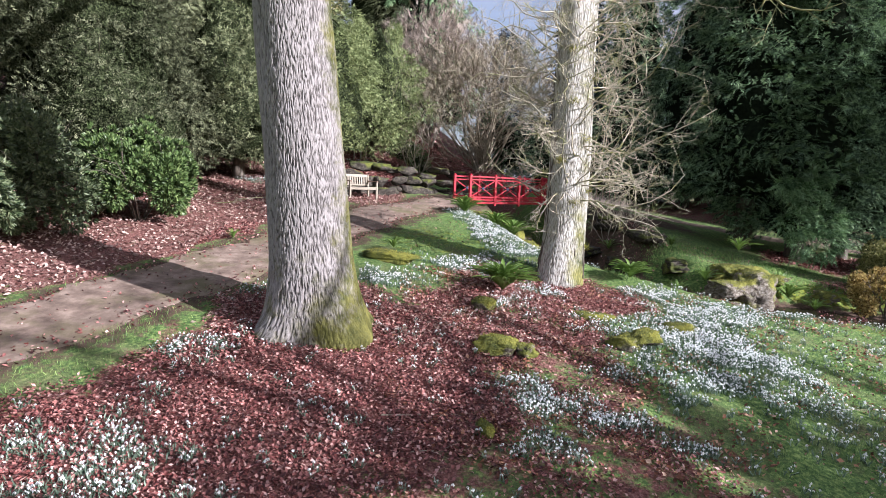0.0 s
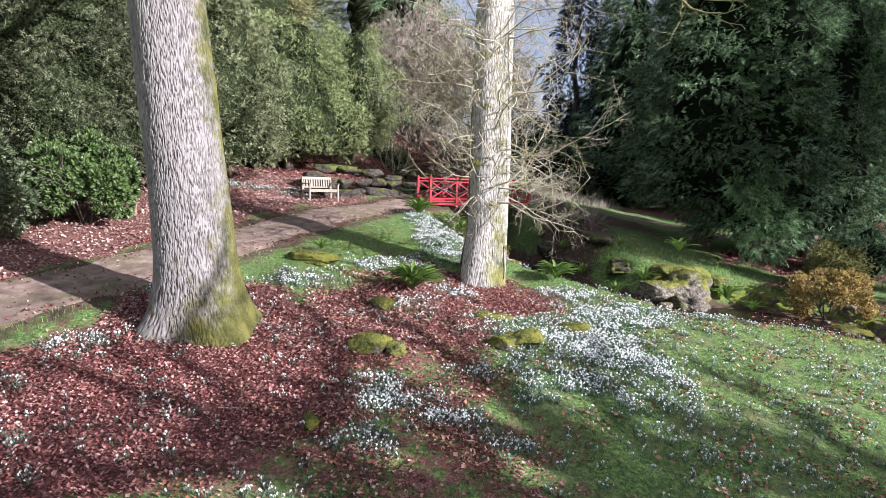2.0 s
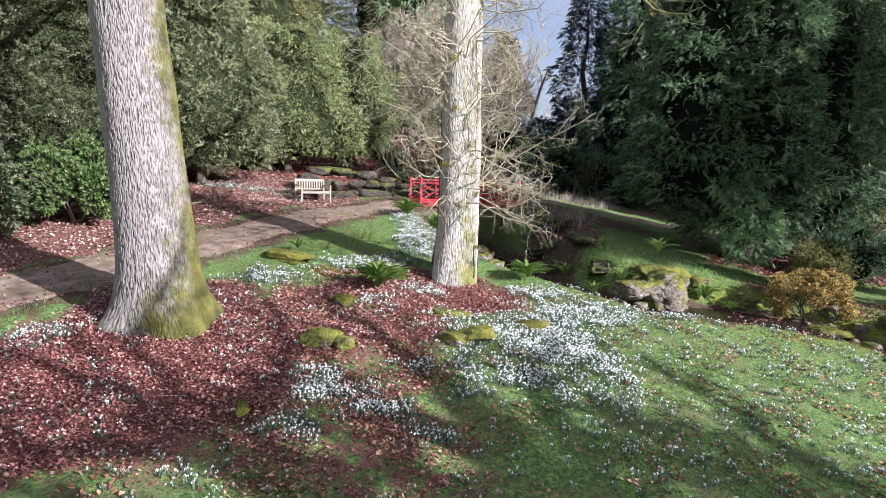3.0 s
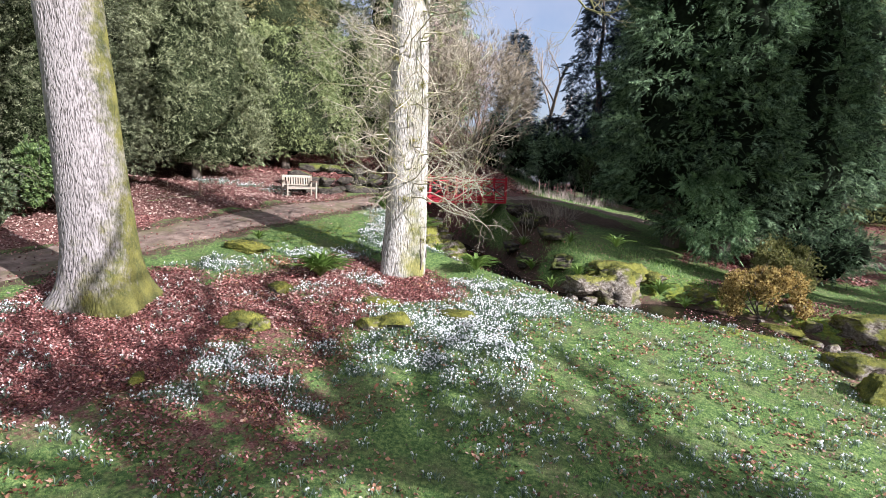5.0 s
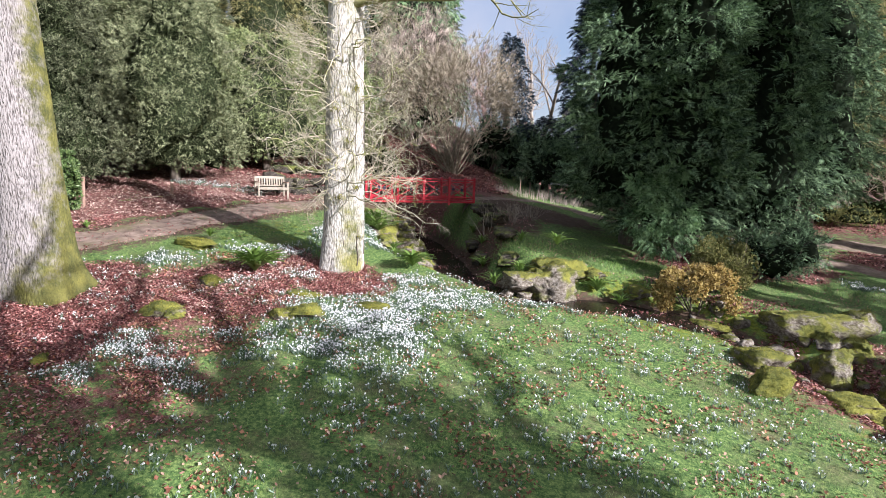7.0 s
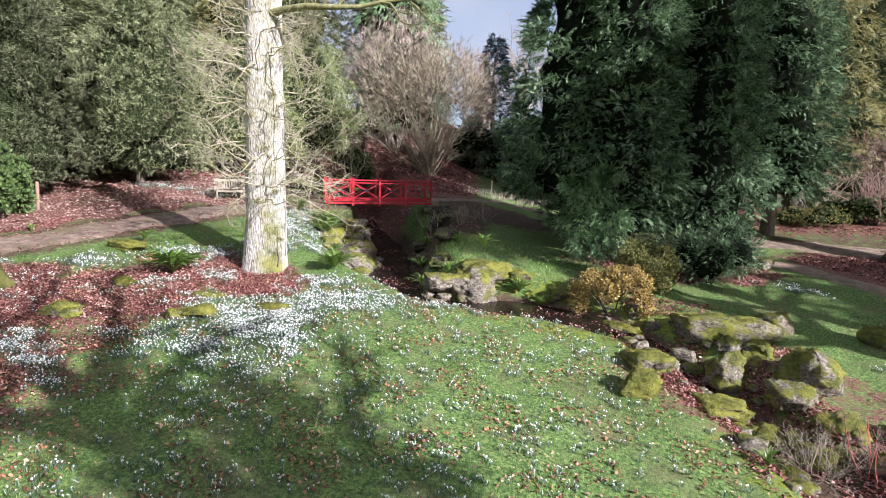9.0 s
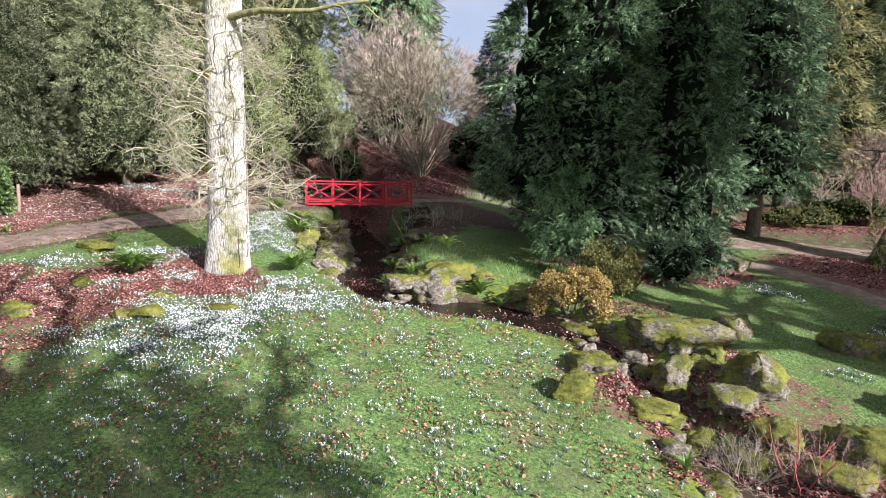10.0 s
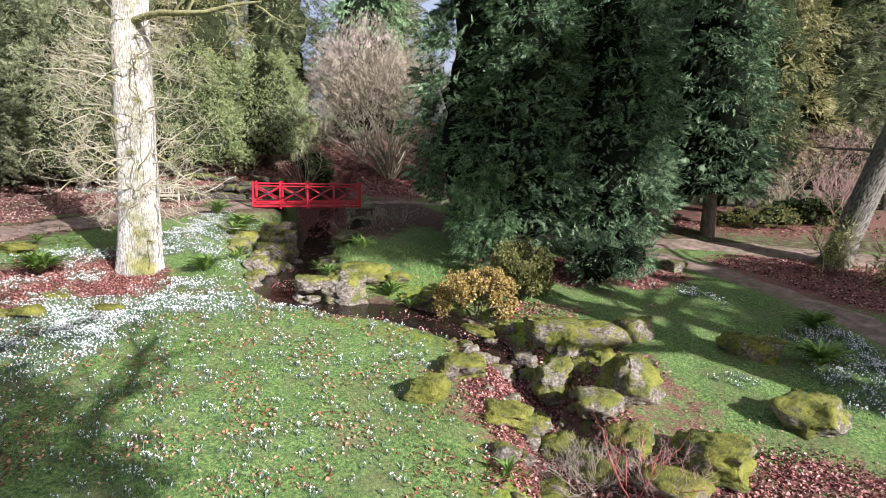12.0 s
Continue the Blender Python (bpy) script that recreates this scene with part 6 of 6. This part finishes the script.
fallen_leaves("stream_leaf_litter", 9, 16000, (0, 11.5, 14, 26), lambda x, y: 0.6 * smooth(1.9, 0.8, stream_at(x, y)[0]) * smooth(0.3, 0.8, patchy(x, y, 3, 2.0)) + 0.3 * blob(x, y, 4.8, 20.8, 1.4, 3.2, -20) + 0.5 * blob(x, y, 11.0, 17.2, 1.2, 0.7, 20), (0.045, 0.08), 0.05, "dark fallen leaves along the stream bed")
fallen_leaves("shrub_leaf_litter", 10, 15000, (9, 15, 14.4, 18.4), lambda x, y: (0.75 * blob(x, y, 12.7, 16.3, 1.3, 0.5, 10) + 0.5 * blob(x, y, 11.0, 17.3, 1.1, 0.5, 15) + 0.45 * blob(x, y, 10.6, 15.0, 1.0, 0.4, -30)) * (0.4 + 0.8 * patchy(x, y, 2.6, 1.0)), (0.045, 0.085), 0.05, "red-brown leaves gathered under the shrubs")
fallen_leaves("path_leaves", 7, 30000, (-12, -1, 5, 23), lambda x, y: (0.12 + 0.5 * smooth(0.5, 0.95, line_distance(x, y, LEFT_PATH))) * smooth(1.25, 0.95, line_distance(x, y, LEFT_PATH)), (0.04, 0.075), 0.05, "few fallen leaves trodden into the gravel path")

# grass


def grass(name, seed, n, box, density, size, label):
    rng = np.random.default_rng(seed)
    p = chance(rng, n, *box, density)
    p[:, 2] -= 0.004
    v, f = scatter(BLADE, upright(rng, len(p), 0.35, rng.uniform(*size, len(p)) * (0.6 + 0.8 * patchy(p[:, 0], p[:, 1], 2.3))), p)
    tagged(new(name, mesh_of(name, v, f, GRASS_BLADE)), label, "grass", kind="stuff")


def lawn_density(x, y):
    return (1 - smooth(0.15, 0.6, leaf_weight(x, y))) * off_path(x, y) * off_water(x, y) * (0.35 + 0.65 * patchy(x, y, 4.2, 0.5))


grass("near_lawn_grass", 11, 150000, (-3, 15, 4.0, 10.5), lawn_density, (0.026, 0.055), "short damp winter grass on the near lawn")
grass("mid_lawn_grass", 12, 90000, (-9, 20, 10.0, 19), lawn_density, (0.035, 0.065), "short winter grass along both banks")
grass("verge_grass", 13, 16000, (-11, -5, 5.0, 12), lawn_density, (0.04, 0.08), "thin grass verge beside the gravel path")
grass("bank_grass", 14, 70000, (10, 24, 9, 20), lambda x, y: lawn_density(x, y) * 0.9, (0.035, 0.065), "grass on the far bank")
grass("path_edge_tufts", 15, 5000, (-12, 0, 6, 23), lambda x, y: smooth(0.75, 0.95, line_distance(x, y, LEFT_PATH)) * smooth(1.6, 1.2, line_distance(x, y, LEFT_PATH)), (0.05, 0.10), "grass tufts along the path's edge")
grass("moss_bank_grass", 16, 14000, (2.5, 13, 14.5, 20), lambda x, y: lawn_density(x, y) * smooth(0.3, 2.0, stream_at(x, y)[0]) , (0.07, 0.13), "rough grass and moss on the stream bank")


# snowdrops
def snowdrop():
    """One plant: three strap leaves, a stem and a nodding flower; unit height. Returns points, triangles and which of them are petals."""
    v, f, petal = [], [], []
    for a, r, h in ((0.3, 0.46, 0.62), (2.3, 0.52, 0.52), (4.4, 0.42, 0.70)):
        c, s = math.cos(a), math.sin(a)
        k = len(v)
        w = 0.05
        v += [(-s * w, c * w, 0), (s * w, -c * w, 0), (c * r * .5 - s * w, s * r * .5 + c * w, h * .7), (c * r * .5 + s * w, s * r * .5 - c * w, h * .7), (c * r, s * r, h)]
        f += [(k, k + 1, k + 3), (k, k + 3, k + 2), (k + 2, k + 3, k + 4)]
        petal += [0, 0, 0]
    k = len(v)
    v += [(-.015, 0, 0), (.015, 0, 0), (.1, 0, 1.0)]
    f.append((k, k + 1, k + 2))
    petal.append(0)
    top = np.array((0.17, 0.0, 0.97))
    for a in (0.0, 2.1, 4.2):
        c, s = math.cos(a), math.sin(a)
        k = len(v)
        v += [tuple(top), tuple(top + (c * .12 - s * .085, s * .12 + c * .085, -.14)), tuple(top + (c * .12 + s * .085, s * .12 - c * .085, -.14)), tuple(top + (c * .11, s * .11, -.29))]
        f += [(k, k + 2, k + 1), (k + 1, k + 2, k + 3)]
        petal += [1, 1]
    return np.array(v, float), np.array(f), np.array(petal)


SNOWDROP = snowdrop()


LEAVES_ONLY = (SNOWDROP[0][:15], SNOWDROP[1][:9])


def snowdrops(name, places, seed, label, size=(0.085, 0.135), flowering=0.7):
    rng = np.random.default_rng(seed)
    n = int(len(places) * flowering)
    order = rng.permutation(len(places))
    a, b = places[order[:n]], places[order[n:]]
    one = scatter(SNOWDROP[:2], upright(rng, n, 0.16, rng.uniform(*size, n)), a)
    two = scatter(LEAVES_ONLY, upright(rng, len(b), 0.25, rng.uniform(*size, len(b)) * 1.15), b)
    v, f = join([one, two])
    tagged(new(name, mesh_of(name, v, f, [SNOWDROP_LEAF, PETAL], np.concatenate([np.tile(SNOWDROP[2], n), np.zeros(len(two[1]))]))), label, "snowdrops", "snowdrop drifts", "stuff")


def drift(seed, cx, cy, rx, ry, turn, n, label, clump=0.085, per=13):
    """A drift of clumped plants inside a ragged ellipse."""
    rng = np.random.default_rng(seed)
    m = max(4, int(n * (1.15 if cy < 15 and cx > -2 else 1.0)) // per)
    a, r = rng.uniform(0, 2 * np.pi, m), np.sqrt(rng.uniform(0, 1, m)) * rng.uniform(0.9, 1.35, m)
    r = r * (0.82 + 0.2 * np.sin(3 * a + seed) + 0.12 * np.sin(7 * a + 2 * seed))
    c, s = math.cos(radians(turn)), math.sin(radians(turn))
    u, w = r * np.cos(a) * rx, r * np.sin(a) * ry
    x = np.repeat(cx + u * c - w * s, per) + rng.normal(0, clump, m * per)
    y = np.repeat(cy + u * s + w * c, per) + rng.normal(0, clump, m * per)
    keep = off_path(x, y) * off_water(x, y) > 0.4
    x, y = x[keep], y[keep]
    snowdrops("snowdrop_drift", np.stack([x, y, lie(x, y)], -1), seed, label, flowering=0.36 if cx < -4 else 0.47)


for k, (cx, cy, rx, ry, turn, n, label) in enumerate((
        (3.0, 9.7, 1.7, 1.9, 10, 3300, "dense white drift of snowdrops spreading over the lawn"),
        (2.3, 10.9, 1.7, 1.1, 10, 1300, "white drift of snowdrops between mossy stones"),
        (3.9, 12.3, 1.5, 0.7, -10, 1000, "snowdrops running down to the stream's edge"),
        (-0.7, 7.75, 0.75, 0.55, 5, 620, "dense clump of white snowdrops beside red leaves"),
        (0.25, 7.15, 0.6, 0.35, 10, 330, "clump of white snowdrops in grass"),
        (-0.95, 6.5, 0.42, 0.3, 0, 170, "small clump of snowdrops"),
        (0.98, 6.75, 0.33, 0.22, 0, 120, "small clump of snowdrops in grass"),
        (0.6, 8.6, 0.4, 0.2, 0, 130, "small blue-shaded clump of snowdrops"),
        (1.5, 8.1, 0.35, 0.35, 0, 110, "snowdrops edging the drift"),
        (-5.7, 8.35, 1.0, 0.4, 18, 330, "snowdrops pushing through fallen leaves by the oak"),
        (-5.9, 5.6, 1.5, 0.75, -10, 900, "grey-green snowdrop clumps among russet leaves"),
        (-6.1, 6.9, 0.5, 0.35, 0, 60, "few snowdrops in red leaves"),
        (-3.4, 12.2, 0.95, 0.5, 10, 460, "snowdrops behind the oak"),
        (-5.6, 10.9, 0.8, 0.25, 40, 150, "snowdrops along the path's edge"),
        (-1.3, 14.0, 1.15, 0.7, 15, 800, "thick drift of snowdrops beside the fern"),
        (0.3, 13.0, 0.9, 0.5, 0, 260, "snowdrops round the fern"),
        (0.2, 15.6, 0.9, 1.0, -40, 750, "snowdrops on the bank behind the pale tree"),
        (-0.4, 17.4, 0.8, 1.7, 10, 1300, "broad white drift on the slope below the bridge"),
        (-1.3, 20.4, 0.8, 0.9, 0, 420, "snowdrops near the bridge end"),
        (1.4, 17.0, 0.9, 1.6, 15, 900, "snowdrops on the bank above the water"),
        (3.0, 13.6, 0.9, 0.5, 0, 420, "snowdrops beside the pale tree"),
        (4.8, 12.9, 1.0, 0.4, -15, 420, "white line of snowdrops along the bank's edge"),
        (6.2, 13.3, 1.2, 0.3, 0, 240, "snowdrops along the water's edge"),
        (-0.2, 11.4, 1.1, 0.9, 0, 300, "scattered snowdrops in leaf litter"),
        (0.4, 18.6, 0.9, 0.8, 0, 520, "snowdrops on the bank above the stream-side wall"),
        (-0.7, 19.3, 0.9, 0.8, 0, 480, "snowdrops between ferns below the bridge"),
        (0.2, 21.2, 0.8, 0.7, 0, 330, "snowdrops between the blocks by the bridge"),
        (20.4, 15.8, 1.4, 2.1, -20, 3400, "white drift of snowdrops on the far bank"),
        (20.6, 13.6, 1.0, 0.9, 0, 420, "snowdrops beyond the big boulder"),
        (17.6, 13.9, 0.6, 0.4, 0, 70, "few snowdrops on the far lawn"),
        (17.1, 19.6, 1.2, 0.6, -30, 320, "thin drift of snowdrops below the path"),
        (-6.6, 21.9, 1.2, 0.6, 10, 350, "pale snowdrops before the rockery"),
        (-8.4, 21.6, 1.5, 0.6, 15, 420, "pale snowdrops under the yews behind the path"),
        (-5.6, 29.3, 1.2, 0.5, 0, 220, "snowdrops on the slope by the guard posts"))):
    drift(400 + k, cx, cy, rx, ry, turn, n, label)
rng = np.random.default_rng(77)
loose = chance(rng, 6800, -3, 15, 4.2, 14.5, lambda x, y: lawn_density(x, y) * (0.2 + 0.8 * patchy(x, y, 2.0, 4.0)) * smooth(14.5, 9, x))
n = len(loose)
loose = np.repeat(loose, 3, 0) + np.concatenate([rng.normal(0, 0.03, (n * 3, 2)), np.zeros((n * 3, 1))], 1)
snowdrops("lawn_snowdrops", loose, 78, "single snowdrops dotted through the lawn", (0.085, 0.14), 0.55)
loose = chance(rng, 700, -6.2, -1.5, 5.0, 11, lambda x, y: 0.5 * patchy(x, y, 2.5, 1.0))
snowdrops("leaf_litter_snowdrops", np.repeat(loose, 4, 0) + np.concatenate([rng.normal(0, 0.025, (len(loose) * 4, 2)), np.zeros((len(loose) * 4, 1))], 1), 79, "single snowdrops coming through the leaf carpet", (0.08, 0.14))


# ---- dead stems, fallen sticks ----
bare_dome("dead_stem_bush", "tangle of brown dead stems over rocks", spot(14.4, 10.1, 0.1), 0.9, 1.3, TWIG_GREY, 121, 30, 2, 5, r=0.010, low=0.2, category="shrub")
bare_dome("red_stem_shrub", "shrub of bare arching red stems", spot(15.2, 9.8), 1.7, 1.1, TWIG_RED, 122, 9, 1, 4, r=0.016, low=0.3, category="shrub")
bare_dome("dead_stem_bush", "thin dead stems beside the ravine", spot(15.7, 9.9), 0.9, 1.4, TWIG_PINK, 123, 24, 2, 4, r=0.009, low=0.2, category="shrub")
bare_dome("bare_shrub", "brown twiggy undergrowth on the shaded bank", spot(5.4, 21.6), 1.2, 1.5, TWIG_GREY, 125, 14, 2, 4, r=0.012, category="shrub")
bare_dome("bare_shrub", "brown twiggy undergrowth on the shaded bank", spot(6.0, 23.2), 1.0, 1.6, TWIG_GREY, 126, 14, 2, 4, r=0.012, category="shrub")
bare_dome("bare_shrub", "thin leafless shrub on the shaded bank", spot(4.4, 21.2), 1.5, 1.0, TWIG_GREY, 124, 6, 2, 4, r=0.015, category="shrub")
rng = np.random.default_rng(131)
for x, y, length in ((-3.0, 6.9, 1.3), (-2.6, 6.2, 0.7), (-4.9, 7.6, 0.5), (-9.6, 17.6, 1.6), (-8.9, 17.3, 1.3), (-8.4, 18.0, 1.1), (-10.4, 16.6, 1.5), (4.2, 8.4, 0.4)):
    out = []
    a = rng.uniform(-0.6, 0.6)
    grow(rng, out, (0, 0, 0.03), (math.cos(a), math.sin(a), 0.04), length, 0.02 if y > 15 else 0.008, 1, 4, 0.5, 0.0 if y < 15 else 0.3, 0.12)
    t = thing("fallen_stick", Matrix.Translation(spot(x, y)), "bare fallen stick lying in leaf litter", "stick", "fallen sticks")
    branches_part("stick", t, out, TWIG_PALE)


# ---- trees on the sunny side of the garden, which shade the lawn ----
def shade_oak(x, y, height, r, seed, ivy=0, limbs=4):
    """A tall oak with a clear trunk and thick bare limbs; ivy: leafy sprays among the limbs."""
    rng = np.random.default_rng(seed)
    t = thing("shade_oak", Matrix.Translation(spot(x, y)), "tall leafless oak standing behind the lawn", "tree", "shade trees")
    pts = [(0.06 * k * math.sin(seed + k), 0.05 * k * math.cos(seed), -0.3 + (height * 0.7 + 0.3) * k / 8) for k in range(9)]
    v, f = tube(pts, r * np.linspace(1.3, 0.7, 9), 14)
    mesh_part("trunk", mesh_of("trunk", v, f, OAK_BARK, smooth=True), t)
    for k in range(limbs):
        a, z = k * 2.4 + seed, height * (0.56 + 0.14 * k / limbs)
        out = []
        grow(rng, out, (pts[6][0], pts[6][1], z), (math.cos(a), math.sin(a), 0.7), height * 0.32, r * 0.42, 2, 4, 0.8, 0.3, 0.2, 0.6, 0.55, 0.35, 0.25, 0.012)
        branches_part("limb", t, out, OAK_BARK)
    if ivy:
        p = rng.normal(0, 1, (ivy, 3)) * np.array([1.6, 1.6, 1.5]) + np.array([0, 0, height * 0.62])
        v, f = scatter(FAR_SPRAY, frames_of(rng, ivy, rng.normal(0, 1, (ivy, 3)), 0.5, 0.3, (0.5, 1.1)), p)
        mesh_part("ivy", mesh_of("ivy", v, f, CEDAR), t, "dark ivy among the limbs")
    return t


shade_oak(19.9, -2.4, 16.5, 0.46, 3, 0, 6)
shade_oak(23.4, -3.2, 15.0, 0.50, 5)
shade_oak(18.6, -4.8, 19.0, 0.40, 8, 260, 6)
shade_oak(30.0, 10.5, 14.0, 0.42, 11)
shade_oak(33.0, 14.0, 14.0, 0.45, 14)
shade_oak(31.5, 8.2, 15.0, 0.5, 17)
pine = crown_tree("shade_tree", "tall clear-trunked evergreen on the far bank", 17.2, 2.6, spot(28.2, 9.2), CEDAR, 142, FAR_SPRAY, 1500, 0.4, 0.3, 0.3, 13.7, "shade trees", lumps=40, lump=1.0)
place_copy(pine, 26.2, 12.5, 80, 0.9)
place_copy(pine, 39.9, 7.2, 30, 0.75)
place_copy(pine, 40.9, 9.4, 130, 0.78)
place_copy(pine, 41.8, 11.4, 90, 0.78)
place_copy(pine, 38.5, 9.8, 200, 0.68)
place_copy(pine, 29.8, 13.7, 40, 1.1, 1.0)
place_copy(pine, 31.2, 15.2, 110, 1.2, 1.35)
crown_tree("shade_tree", "tall evergreen behind the lawn, open below", 11.2, 1.6, spot(21.6, -2.5), CEDAR, 143, FAR_SPRAY, 900, 0.4, 0.3, 0.3, 5.8, "shade trees", lumps=30, lump=0.9, filled=False)
